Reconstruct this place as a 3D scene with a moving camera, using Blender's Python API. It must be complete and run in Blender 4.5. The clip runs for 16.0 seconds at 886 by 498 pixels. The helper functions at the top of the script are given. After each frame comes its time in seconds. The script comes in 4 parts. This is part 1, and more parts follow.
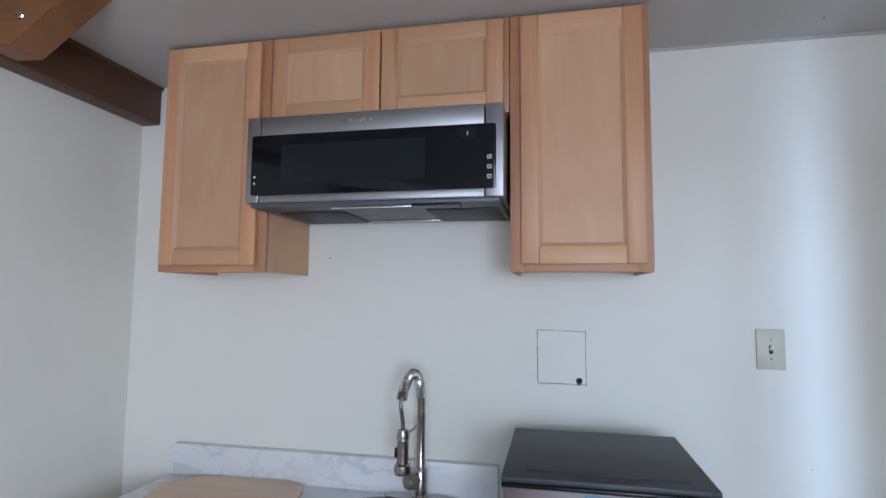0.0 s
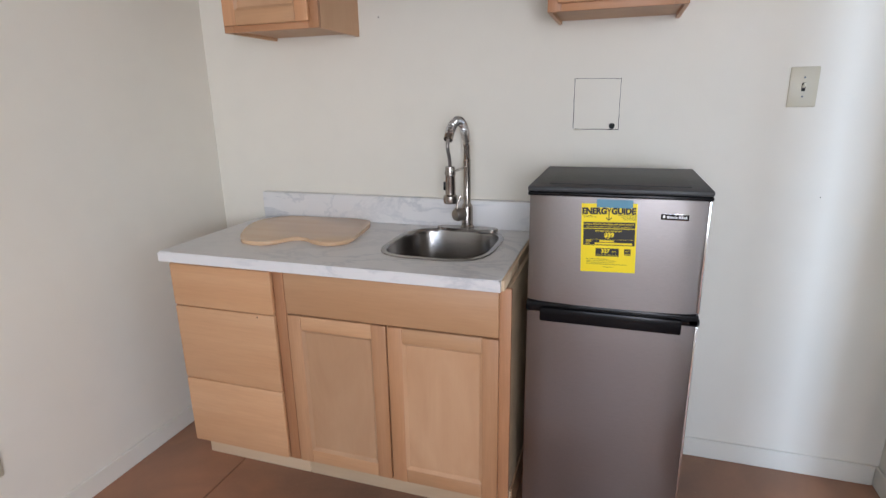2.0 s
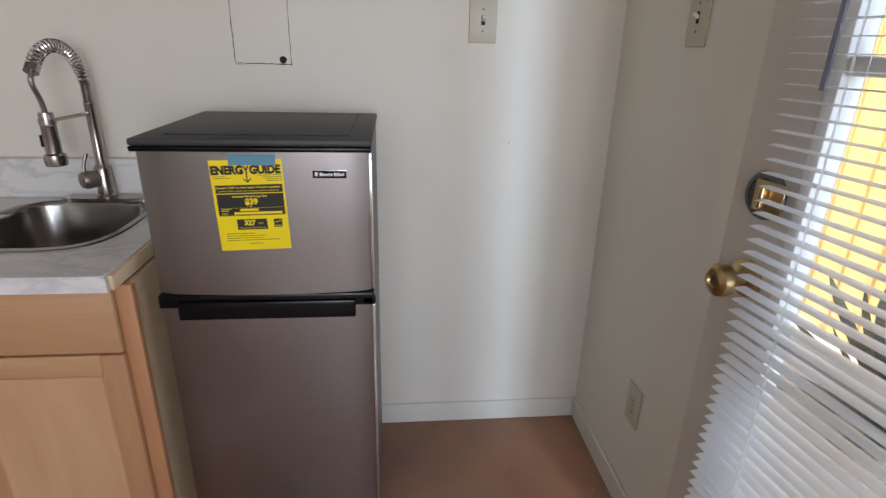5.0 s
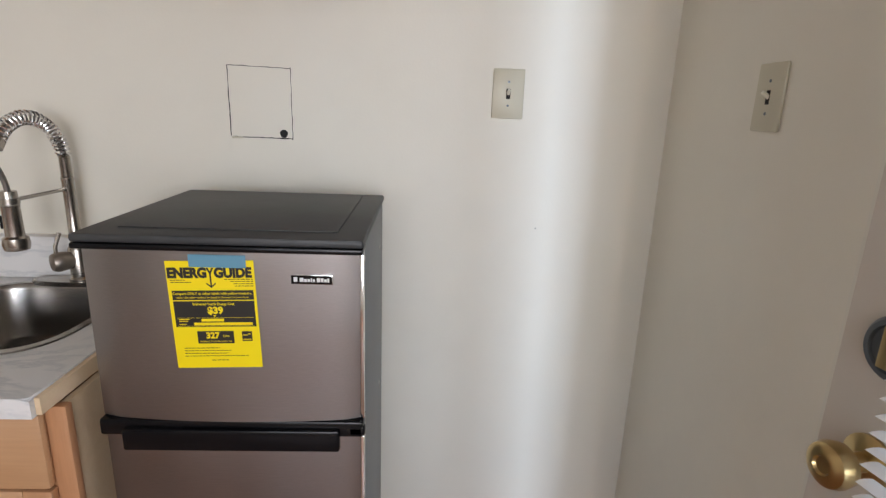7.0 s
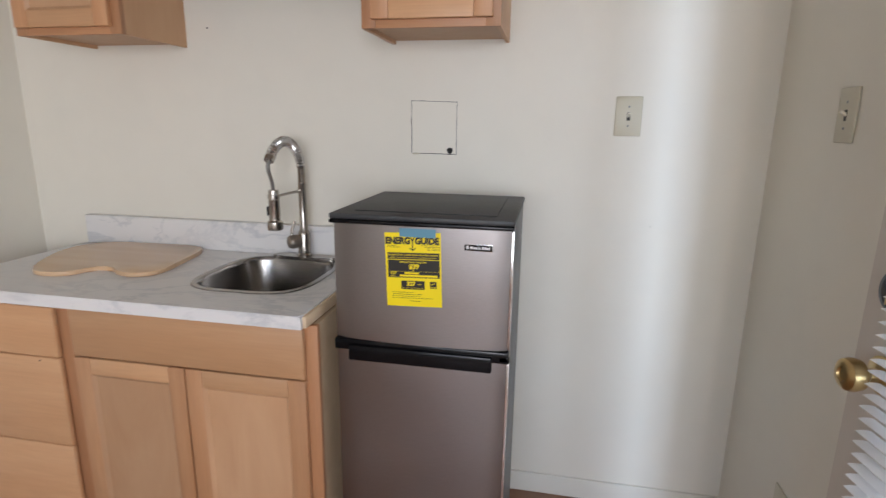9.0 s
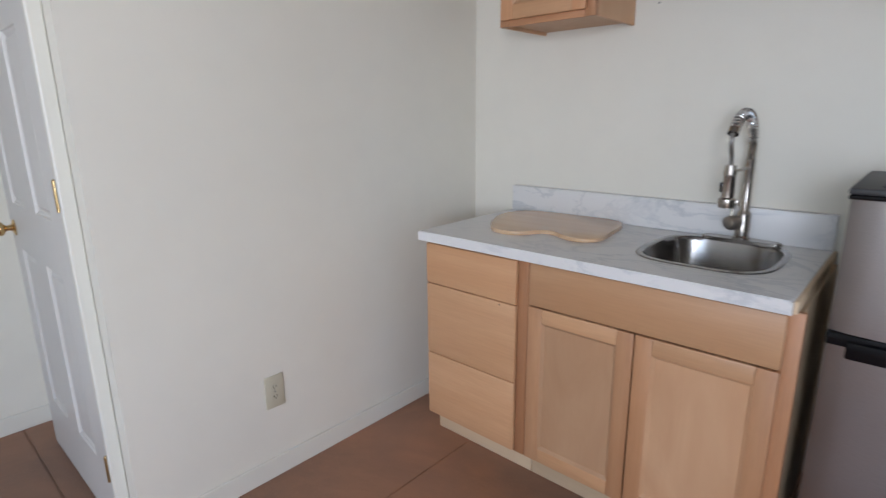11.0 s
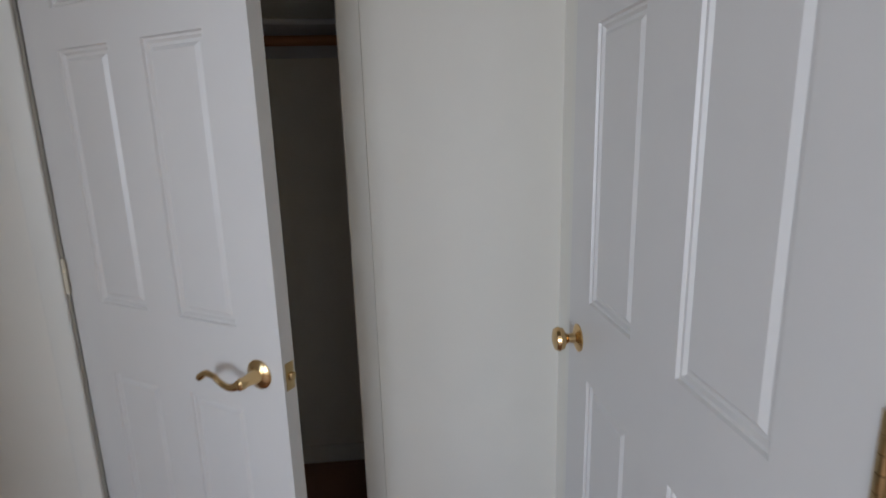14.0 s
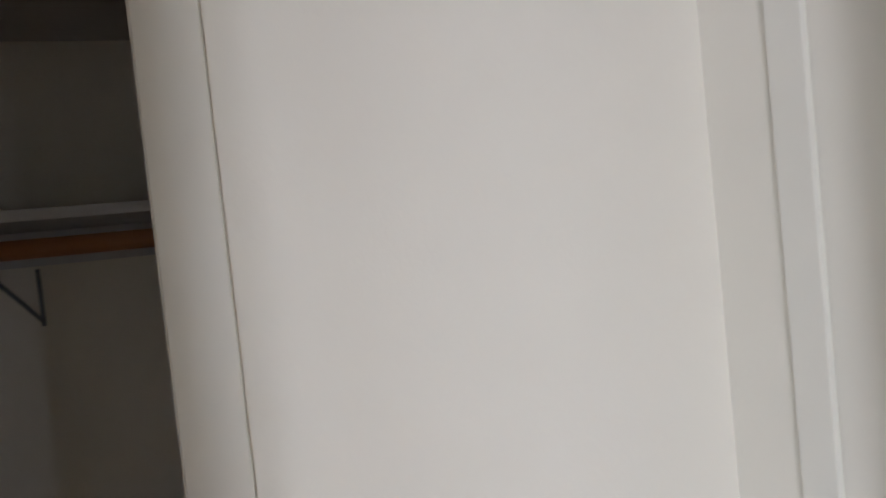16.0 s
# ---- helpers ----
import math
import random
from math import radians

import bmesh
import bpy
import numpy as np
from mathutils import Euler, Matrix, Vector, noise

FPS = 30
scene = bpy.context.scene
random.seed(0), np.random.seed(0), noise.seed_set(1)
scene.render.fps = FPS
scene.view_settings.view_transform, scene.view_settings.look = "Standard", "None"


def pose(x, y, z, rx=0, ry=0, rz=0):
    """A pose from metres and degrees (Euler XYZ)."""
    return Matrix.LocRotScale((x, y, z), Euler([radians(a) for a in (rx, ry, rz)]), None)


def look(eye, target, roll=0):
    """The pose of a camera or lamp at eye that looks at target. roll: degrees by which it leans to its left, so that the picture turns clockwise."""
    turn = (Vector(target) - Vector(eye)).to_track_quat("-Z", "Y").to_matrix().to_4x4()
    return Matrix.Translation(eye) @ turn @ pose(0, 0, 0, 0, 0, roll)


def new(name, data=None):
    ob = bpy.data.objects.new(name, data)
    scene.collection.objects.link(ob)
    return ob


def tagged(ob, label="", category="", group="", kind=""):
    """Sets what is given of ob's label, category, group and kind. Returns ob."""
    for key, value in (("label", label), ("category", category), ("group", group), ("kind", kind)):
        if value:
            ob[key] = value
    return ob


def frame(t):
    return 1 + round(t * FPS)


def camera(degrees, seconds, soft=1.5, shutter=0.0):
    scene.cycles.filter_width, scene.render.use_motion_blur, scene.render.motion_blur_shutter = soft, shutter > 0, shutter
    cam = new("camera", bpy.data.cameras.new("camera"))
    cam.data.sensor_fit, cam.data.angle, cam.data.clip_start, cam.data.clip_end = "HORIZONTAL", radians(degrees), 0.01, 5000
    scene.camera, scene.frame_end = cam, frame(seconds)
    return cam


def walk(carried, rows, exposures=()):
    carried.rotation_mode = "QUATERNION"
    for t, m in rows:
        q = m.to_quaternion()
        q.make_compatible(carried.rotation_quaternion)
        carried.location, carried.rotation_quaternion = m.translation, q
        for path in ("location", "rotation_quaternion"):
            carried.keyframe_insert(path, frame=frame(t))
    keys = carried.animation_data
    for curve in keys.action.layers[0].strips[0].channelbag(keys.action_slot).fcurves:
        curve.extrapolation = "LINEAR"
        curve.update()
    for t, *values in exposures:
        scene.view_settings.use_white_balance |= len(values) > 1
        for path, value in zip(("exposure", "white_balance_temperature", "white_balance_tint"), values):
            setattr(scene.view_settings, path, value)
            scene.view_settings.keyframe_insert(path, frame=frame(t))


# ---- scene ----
cam = camera(79.3, 16.0, soft=1.3, shutter=0.3)
PATH = [
    (0, (1.683, -1.887, 1.59), (1.277, 0.063, 1.764), 0.5),
    (0.5, (1.651, -1.991, 1.567), (1.226, -0.037, 1.547), -0.5),
    (1, (1.639, -2.077, 1.506), (1.188, -0.141, 1.287), -1.6),
    (1.5, (1.678, -2.096, 1.451), (1.16, -0.204, 1.056), -1.7),
    (2, (1.794, -2.092, 1.408), (1.192, -0.261, 0.872), -1.0),
    (2.5, (1.859, -2.085, 1.378), (1.206, -0.307, 0.734), -0.2),
    (3, (1.882, -2.077, 1.352), (1.273, -0.323, 0.608), 0.6),
    (3.5, (1.874, -2.03, 1.34), (1.405, -0.247, 0.564), -0.1),
    (4, (1.871, -1.931, 1.352), (1.799, -0.077, 0.605), -0.9),
    (4.5, (1.943, -1.833, 1.347), (2.124, 0.023, 0.625), -0.8),
    (5, (2.077, -1.703, 1.353), (2.264, 0.159, 0.647), 1.4),
    (5.2, (2.109, -1.655, 1.35), (2.282, 0.211, 0.649), 2.1),
    (7.3, (2.141, -1.455, 1.398), (2.177, 0.486, 0.916), 2.1),
    (7.5, (2.16, -1.48, 1.403), (2.14, 0.465, 0.939), 2.0),
    (8, (2.165, -1.577, 1.426), (2.062, 0.374, 0.999), 1.8),
    (8.2, (2.152, -1.638, 1.425), (2.021, 0.311, 0.995), 1.5),
    (10.3, (1.886, -2.164, 1.35), (0.897, -0.499, 0.853), -0.2),
    (10.5, (1.809, -2.188, 1.351), (0.728, -0.58, 0.854), -0.5),
    (11, (1.687, -2.095, 1.341), (0.379, -0.663, 0.853), -0.6),
    (11.5, (1.501, -2.019, 1.369), (-0.023, -0.842, 0.828), 1.0),
    (12, (1.218, -2.057, 1.402), (-0.494, -1.223, 0.791), 0.7),
    (12.5, (0.97, -1.999, 1.379), (-0.898, -1.585, 0.797), -0.5),
    (13, (0.736, -1.966, 1.394), (-1.189, -1.893, 0.857), -0.4),
    (13.3, (0.594, -2.004, 1.379), (-1.338, -2.001, 0.863), -0.6),
    (13.5, (0.497, -2.045, 1.382), (-1.442, -2.026, 0.894), -1.0),
    (14, (0.253, -2.117, 1.408), (-1.691, -1.946, 0.972), -1.6),
    (14.5, (0.001, -2.108, 1.454), (-1.964, -1.877, 1.158), -0.3),
    (15, (-0.253, -2.024, 1.507), (-2.241, -1.89, 1.342), -2.7),
    (15.5, (-0.454, -1.999, 1.585), (-2.449, -1.858, 1.488), -5.6),
    (16, (-0.633, -2.117, 1.665), (-2.569, -1.617, 1.602), -5.9),
]
walk(cam, [(t, look(eye, target, roll)) for t, eye, target, roll in PATH], [
    (0, 0.72, 5450, 10), (1, 0.66, 5950, 13), (2, 0.82, 6400, 14), (3, 0.85, 6350, 12), (4, 0.82, 6450, 12), (4.5, 0.50, 6500, 12), (5, 0.46, 6650, 14), (7.5, 0.84, 6850, 14), (8, 0.76, 6800, 14),
    (10.5, 0.74, 6250, 12), (11.5, 0.60, 5900, 11), (12, 0.52, 5950, 11), (12.5, 0.58, 5950, 11), (13, 0.46, 5900, 12), (14, 0.36, 6000, 12), (15, 0.38, 6150, 12), (16, 0.98, 6250, 14)])

# world, sun, large lights
SUN_EL, SUN_AZ = radians(62), radians(250)
world = bpy.data.worlds.new("world")
scene.world = world
world.use_nodes = True
wn = world.node_tree
bg = wn.nodes["Background"]
sky = wn.nodes.new("ShaderNodeTexSky")
sky.sky_type, sky.sun_disc = "NISHITA", False
sky.sun_elevation, sky.sun_rotation = SUN_EL, SUN_AZ
wn.links.new(sky.outputs[0], bg.inputs[0])
bg.inputs[1].default_value = 0.32
sun = new("sun", bpy.data.lights.new("sun", "SUN"))
sun.data.energy, sun.data.angle, sun.data.color = 5.0, radians(0.5), (1.0, 0.94, 0.86)
sun_way = Vector((math.sin(SUN_AZ) * math.cos(SUN_EL), math.cos(SUN_AZ) * math.cos(SUN_EL), math.sin(SUN_EL)))
sun.matrix_world = look(sun_way * 20, (0, 0, 0))


def stand_in_light(name, loc, target, w, h, power, colour):
    ob = new(name, bpy.data.lights.new(name, "AREA"))
    ob.data.shape, ob.data.size, ob.data.size_y = "RECTANGLE", w, h
    ob.data.energy, ob.data.color = power, colour
    ob.matrix_world = look(loc, target)
    return ob


# lamps added in two unseen window openings, standing in for sky light
stand_in_light("sky_light_south", (1.70, -4.78, 1.45), (1.2, 0, 1.3), 1.3, 1.25, 13, (0.80, 0.87, 1.0))
stand_in_light("sky_light_east", (2.77, -4.05, 1.45), (0.2, -0.5, 1.3), 1.0, 1.25, 39, (0.86, 0.91, 1.0))
# lamps added outdoors to throw a cool and a warm band past the door
stand_in_light("sky_light_door", (3.38, -2.6, 1.3), (2.5, 0, 1.3), 0.34, 2.3, 24, (0.56, 0.75, 1.0))
stand_in_light("wall_bounce_door", (2.96, -2.9, 1.3), (2.66, 0, 1.3), 0.10, 2.2, 26, (1.0, 0.64, 0.34))
scene.view_settings.exposure = 0.0

# materials


def material(name, colour, rough=0.5, metal=0.0):
    m = bpy.data.materials.new(name)
    m.use_nodes = True
    p = m.node_tree.nodes["Principled BSDF"]
    p.inputs["Base Color"].default_value = (*colour, 1)
    p.inputs["Roughness"].default_value = rough
    p.inputs["Metallic"].default_value = metal
    return m, m.node_tree, p


def noise_tex(nt, scale, detail=4, rough=0.5, stretch=(1, 1, 1), distortion=0.0, shift=None, turn=(0, 0, 0)):
    co = nt.nodes.new("ShaderNodeTexCoord")
    mp = nt.nodes.new("ShaderNodeMapping")
    mp.inputs["Scale"].default_value = stretch
    mp.inputs["Rotation"].default_value = turn
    nt.links.new(co.outputs["Object"], mp.inputs[0])
    if shift is not None:
        nt.links.new(shift, mp.inputs["Location"])
    n = nt.nodes.new("ShaderNodeTexNoise")
    n.inputs["Scale"].default_value = scale
    n.inputs["Detail"].default_value = detail
    n.inputs["Roughness"].default_value = rough
    n.inputs["Distortion"].default_value = distortion
    nt.links.new(mp.outputs[0], n.inputs["Vector"])
    return n.outputs["Fac"]


def ramp(nt, fac, stops):
    r = nt.nodes.new("ShaderNodeValToRGB")
    el = r.color_ramp.elements
    while len(el) < len(stops):
        el.new(0.5)
    for e, (pos, c) in zip(el, stops):
        e.position = pos
        e.color = (*c, 1) if isinstance(c, tuple) else (c, c, c, 1)
    nt.links.new(fac, r.inputs[0])
    return r.outputs[0]


def mix(nt, fac, a, b, kind="MIX"):
    m = nt.nodes.new("ShaderNodeMix")
    m.data_type, m.blend_type = "RGBA", kind
    if isinstance(fac, float):
        m.inputs[0].default_value = fac
    else:
        nt.links.new(fac, m.inputs[0])
    for slot, v in ((6, a), (7, b)):
        if isinstance(v, tuple):
            m.inputs[slot].default_value = (*v, 1)
        else:
            nt.links.new(v, m.inputs[slot])
    return m.outputs[2]


def bump(nt, p, height, strength, distance):
    b = nt.nodes.new("ShaderNodeBump")
    b.inputs["Strength"].default_value = strength
    b.inputs["Distance"].default_value = distance
    nt.links.new(height, b.inputs["Height"])
    nt.links.new(b.outputs[0], p.inputs["Normal"])


def painted(name, colour, rough, peel=0.12, tone=0.05):
    m, nt, p = material(name, colour, rough)
    big = noise_tex(nt, 1.3, 3)
    c2 = tuple(v * (1 - tone) for v in colour)
    col = mix(nt, ramp(nt, big, [(0.35, 0.0), (0.7, 1.0)]), colour, c2)
    fine = noise_tex(nt, 9, 5)
    col = mix(nt, ramp(nt, fine, [(0.45, 0.0), (0.75, 0.35)]), col, tuple(v * 0.93 for v in colour))
    nt.links.new(col, p.inputs["Base Color"])
    bump(nt, p, noise_tex(nt, 130, 3), peel, 0.002)
    return m


def wood(name, light, dark, axis, rough=0.5, contrast=1.0, streak=(0.42, 0.26, 0.15), scale=1.0, pull=0.055):
    m, nt, p = material(name, light, rough)
    st = [1, 1, 1]
    st[axis] = 0.055
    st = tuple(st)
    info = nt.nodes.new("ShaderNodeObjectInfo")
    mul = nt.nodes.new("ShaderNodeVectorMath")
    mul.operation = "SCALE"
    mul.inputs[0].default_value = (7.3, 3.1, 9.7)
    nt.links.new(info.outputs["Random"], mul.inputs["Scale"])
    sh = mul.outputs[0]
    wide = tuple(pull if v != 1 else 1 for v in st)
    broad = noise_tex(nt, 9 * scale, 4, 0.55, wide, 0.9, sh)
    fine = noise_tex(nt, 160 * scale, 4, 0.6, st, 0.2, sh)
    col = mix(nt, ramp(nt, broad, [(0.3, 0.0), (0.72, 1.0)]), light, dark)
    col = mix(nt, ramp(nt, fine, [(0.4, 0.0), (0.8, 0.22 * contrast)]), col, tuple(v * 0.72 for v in dark))
    heart = noise_tex(nt, 5 * scale, 2, 0.5, st, 1.2, sh)
    col = mix(nt, ramp(nt, heart, [(0.66, 0.0), (0.70, 0.55 * contrast), (0.76, 0.1)]), col, streak)
    tone = nt.nodes.new("ShaderNodeHueSaturation")
    mr = nt.nodes.new("ShaderNodeMapRange")
    mr.inputs["To Min"].default_value, mr.inputs["To Max"].default_value = 0.86, 1.10
    nt.links.new(info.outputs["Random"], mr.inputs["Value"])
    nt.links.new(mr.outputs[0], tone.inputs["Value"])
    nt.links.new(col, tone.inputs["Color"])
    nt.links.new(tone.outputs[0], p.inputs["Base Color"])
    bump(nt, p, fine, 0.08, 0.001)
    return m


def brushed(name, colour, rough, axis=0, metal=1.0):
    m, nt, p = material(name, colour, rough, metal)
    st = [1, 1, 1]
    st[axis] = 0.02
    n = noise_tex(nt, 900, 2, 0.5, tuple(st))
    c = mix(nt, ramp(nt, n, [(0.3, 0.0), (0.7, 1.0)]), colour, tuple(v * 0.93 for v in colour))
    nt.links.new(c, p.inputs["Base Color"])
    smear = noise_tex(nt, 4, 4)
    r = ramp(nt, smear, [(0.3, rough * 0.85), (0.7, rough * 1.2)])
    nt.links.new(r, p.inputs["Roughness"])
    bump(nt, p, n, 0.03, 0.0003)
    return m


M_WALL = painted("cream_wall_paint", (0.77, 0.735, 0.645), 0.55)
# off-white lowered to grey: shade by beam and cabinets is in this colour
M_CEIL = painted("shaded_ceiling_paint", (0.53, 0.515, 0.48), 0.7)
M_CAULK = painted("grey_caulk", (0.46, 0.43, 0.37), 0.7)
M_DOORP = painted("door_paint", (0.68, 0.655, 0.61), 0.38, 0.03, 0.03)
# wall-like beige made darker, as the glazed door stands against the light
M_GDOOR = painted("backlit_door_paint", (0.60, 0.55, 0.49), 0.42, 0.04, 0.03)
M_TRIM = painted("trim_paint", (0.74, 0.715, 0.635), 0.42, 0.04, 0.04)
M_MAPLE_V = wood("maple_vertical", (0.57, 0.31, 0.16), (0.47, 0.225, 0.103), 2, 0.45, 1.3, (0.36, 0.17, 0.08))
M_FRAME = wood("maple_face_frame", (0.50, 0.255, 0.125), (0.37, 0.165, 0.075), 2, 0.45, 1.6, (0.24, 0.10, 0.045))
M_MAPLE_H = wood("maple_horizontal", (0.59, 0.34, 0.18), (0.51, 0.27, 0.13), 0, 0.45, 1.2, (0.38, 0.19, 0.095))
M_FRAME_H = wood("maple_frame_rail", (0.50, 0.255, 0.125), (0.39, 0.18, 0.082), 0, 0.45, 1.4, (0.26, 0.11, 0.05))
M_PANEL = wood("maple_panel_veneer", (0.57, 0.345, 0.195), (0.49, 0.275, 0.145), 2, 0.48, 0.35, (0.44, 0.25, 0.135), 0.8, 0.3)
M_KICK = wood("raw_plywood", (0.66, 0.50, 0.33), (0.58, 0.42, 0.26), 0, 0.7, 0.5)
M_BEAM = wood("dark_beam_wood", (0.16, 0.075, 0.035), (0.09, 0.04, 0.02), 1, 0.55, 1.0, (0.03, 0.015, 0.01), 0.8)
M_BRACE = wood("brace_wood", (0.25, 0.11, 0.04), (0.17, 0.072, 0.026), 0, 0.5, 1.0, (0.08, 0.03, 0.015), 0.8)
M_BOARD = wood("board_wood", (0.66, 0.46, 0.29), (0.60, 0.39, 0.23), 0, 0.16, 0.5)
M_ROD = wood("rod_wood", (0.42, 0.19, 0.07), (0.32, 0.13, 0.05), 1, 0.45)
M_STEEL = brushed("brushed_stainless", (0.36, 0.35, 0.345), 0.42, 0)
M_FSTEEL = brushed("brushed_fridge_steel", (0.335, 0.315, 0.31), 0.36, 0)
M_SINK = brushed("sink_stainless", (0.34, 0.325, 0.31), 0.22, 0)
M_NICKEL, _nt, _p = material("brushed_nickel", (0.41, 0.375, 0.34), 0.25, 1.0)
M_SATIN, _nt, _p = material("satin_nickel", (0.34, 0.30, 0.26), 0.42, 0.9)
M_HOSE, _nt, _p = material("dark_steel_hose", (0.28, 0.265, 0.25), 0.38, 0.9)
M_CHROME, _nt, _p = material("chrome", (0.75, 0.75, 0.76), 0.12, 1.0)
M_BRASS, _nt, _p = material("polished_brass", (0.64, 0.45, 0.22), 0.2, 1.0)
bump(_nt, _p, noise_tex(_nt, 60, 2), 0.05, 0.001)
M_ABRASS, _nt, _p = material("aged_brass", (0.50, 0.36, 0.17), 0.28, 1.0)
M_PHINGE, _nt, _p = material("paint_smeared_brass", (0.60, 0.55, 0.43), 0.4, 0.6)
M_BLACK, _nt, _p = material("black_plastic", (0.005, 0.005, 0.006), 0.22)
_p.inputs["Specular IOR Level"].default_value = 0.22
bump(_nt, _p, noise_tex(_nt, 220, 2), 0.05, 0.001)
M_LID, _nt, _p = material("charcoal_plastic_top", (0.035, 0.038, 0.042), 0.5)
_c = ramp(_nt, noise_tex(_nt, 6, 6, 0.65), [(0.3, (0.026, 0.028, 0.03)), (0.75, (0.05, 0.053, 0.055))])
_nt.links.new(_c, _p.inputs["Base Color"])
bump(_nt, _p, noise_tex(_nt, 500, 2), 0.25, 0.001)
M_FSIDE, _nt, _p = material("grey_fridge_side", (0.13, 0.135, 0.135), 0.45)
bump(_nt, _p, noise_tex(_nt, 350, 2), 0.2, 0.001)
M_GLASSB, _nt, _p = material("black_glass", (0.006, 0.006, 0.008), 0.10)
_p.inputs["Specular IOR Level"].default_value = 0.25
M_SCREEN, _nt, _p = material("dark_display", (0.012, 0.014, 0.017), 0.12)
_p.inputs["Specular IOR Level"].default_value = 0.2
M_MWGREY, _nt, _p = material("grey_mw_bottom", (0.075, 0.085, 0.10), 0.4)
M_FILTER, _nt, _p = material("mesh_filter", (0.03, 0.03, 0.035), 0.5, 0.4)
M_PLATE = painted("ivory_plate", (0.54, 0.50, 0.38), 0.35, 0.02, 0.02)
M_PLATEW, _nt, _p = material("ivory_toggle", (0.80, 0.76, 0.64), 0.3)
M_DARK, _nt, _p = material("dark_slot", (0.01, 0.01, 0.01), 0.8)
M_GREYMET, _nt, _p = material("grey_metal_ring", (0.14, 0.16, 0.18), 0.35, 0.6)
M_YELLOW, _nt, _p = material("label_yellow", (0.90, 0.70, 0.0), 0.45)
M_INK, _nt, _p = material("label_ink", (0.015, 0.013, 0.01), 0.5)
M_TAPE, _nt, _p = material("blue_tape", (0.14, 0.36, 0.50), 0.55)
_p.inputs["Alpha"].default_value = 0.72
M_WHITEINK, _nt, _p = material("pale_print", (0.75, 0.75, 0.75), 0.4)
M_SHELF = painted("closet_shelf_paint", (0.55, 0.55, 0.55), 0.5, 0.04)
M_SLAT, _nt, _p = material("blind_slat_white", (0.90, 0.90, 0.89), 0.35)
M_CORD, _nt, _p = material("cord_white", (0.75, 0.75, 0.72), 0.8)
M_WAND, _nt, _p = material("smoky_wand", (0.13, 0.13, 0.17), 0.2)
M_GLASS, _nt, _p = material("clear_glass", (1, 1, 1), 0.0)
_p.inputs["Transmission Weight"].default_value, _p.inputs["IOR"].default_value = 1.0, 1.45

# stained concrete
M_FLOOR, _nt, _p = material("stained_concrete", (0.28, 0.13, 0.07), 0.42)
_a = noise_tex(_nt, 1.1, 6, 0.62, (1, 1, 1), 0.8)
_c = ramp(_nt, _a, [(0.32, (0.19, 0.105, 0.068)), (0.48, (0.29, 0.148, 0.086)), (0.66, (0.40, 0.192, 0.108))])
_b = noise_tex(_nt, 3.0, 5, 0.55, (1, 1, 1), 0.5)
_c = mix(_nt, ramp(_nt, _b, [(0.42, 0.0), (0.85, 0.7)]), _c, (0.22, 0.135, 0.10))
_g = noise_tex(_nt, 90, 3, 0.7)
_c = mix(_nt, ramp(_nt, _g, [(0.55, 0.0), (0.85, 0.5)]), _c, (0.36, 0.21, 0.13))
_nt.links.new(_c, _p.inputs["Base Color"])
_nt.links.new(ramp(_nt, _b, [(0.3, 0.34), (0.8, 0.58)]), _p.inputs["Roughness"])
bump(_nt, _p, noise_tex(_nt, 25, 5), 0.12, 0.002)

# marble-look laminate
M_MARBLE, _nt, _p = material("marble_laminate", (0.74, 0.73, 0.72), 0.36)
_v = noise_tex(_nt, 1.7, 6, 0.6, (1.0, 2.2, 2.2), 1.4, None, (0, 0.7, 0.6))
_c = ramp(_nt, _v, [(0.0, (0.72, 0.70, 0.68)), (0.455, (0.74, 0.725, 0.71)), (0.492, (0.54, 0.545, 0.555)), (0.535, (0.73, 0.715, 0.70)), (1.0, (0.76, 0.75, 0.74))])
_w = noise_tex(_nt, 3.0, 4, 0.6, (1, 1, 1), 0.5)
_c = mix(_nt, ramp(_nt, _w, [(0.40, 0.85), (0.60, 0.15)]), _c, (0.73, 0.715, 0.70))
_nt.links.new(_c, _p.inputs["Base Color"])

# outdoors
M_YWALL, _nt, _p = material("yellow_siding", (0.74, 0.54, 0.22), 0.6)
_c = ramp(_nt, noise_tex(_nt, 2.5, 5), [(0.3, (0.76, 0.56, 0.23)), (0.75, (0.68, 0.48, 0.18))])
_nt.links.new(_c, _p.inputs["Base Color"])
M_GROUND, _nt, _p = material("pale_gravel", (0.45, 0.42, 0.38), 0.9)
_c = ramp(_nt, noise_tex(_nt, 30, 6, 0.7), [(0.3, (0.36, 0.34, 0.31)), (0.7, (0.52, 0.50, 0.46))])
_nt.links.new(_c, _p.inputs["Base Color"])
bump(_nt, _p, noise_tex(_nt, 40, 4), 0.5, 0.01)
M_LEAF, _nt, _p = material("agave_leaf", (0.05, 0.07, 0.06), 0.45)
_c = ramp(_nt, noise_tex(_nt, 9, 4), [(0.3, (0.035, 0.05, 0.045)), (0.7, (0.07, 0.09, 0.085))])
_nt.links.new(_c, _p.inputs["Base Color"])
M_STUCCO = painted("outside_stucco", (0.55, 0.45, 0.33), 0.85, 0.3)

# building blocks
ORIGIN = {}


def thing(name, loc, label, category, group="", turn=0.0, local=False, kind=""):
    """An Empty that parents its parts. Parts are modelled in world metres, or in its own axes where local is set."""
    ob = new(name)
    ob.empty_display_size = 0.1
    ob.location = loc
    ob.rotation_euler = (0, 0, radians(turn))
    tagged(ob, label, category, group, kind)
    ORIGIN[ob.name] = Vector((0, 0, 0)) if local else Vector(loc)
    return ob


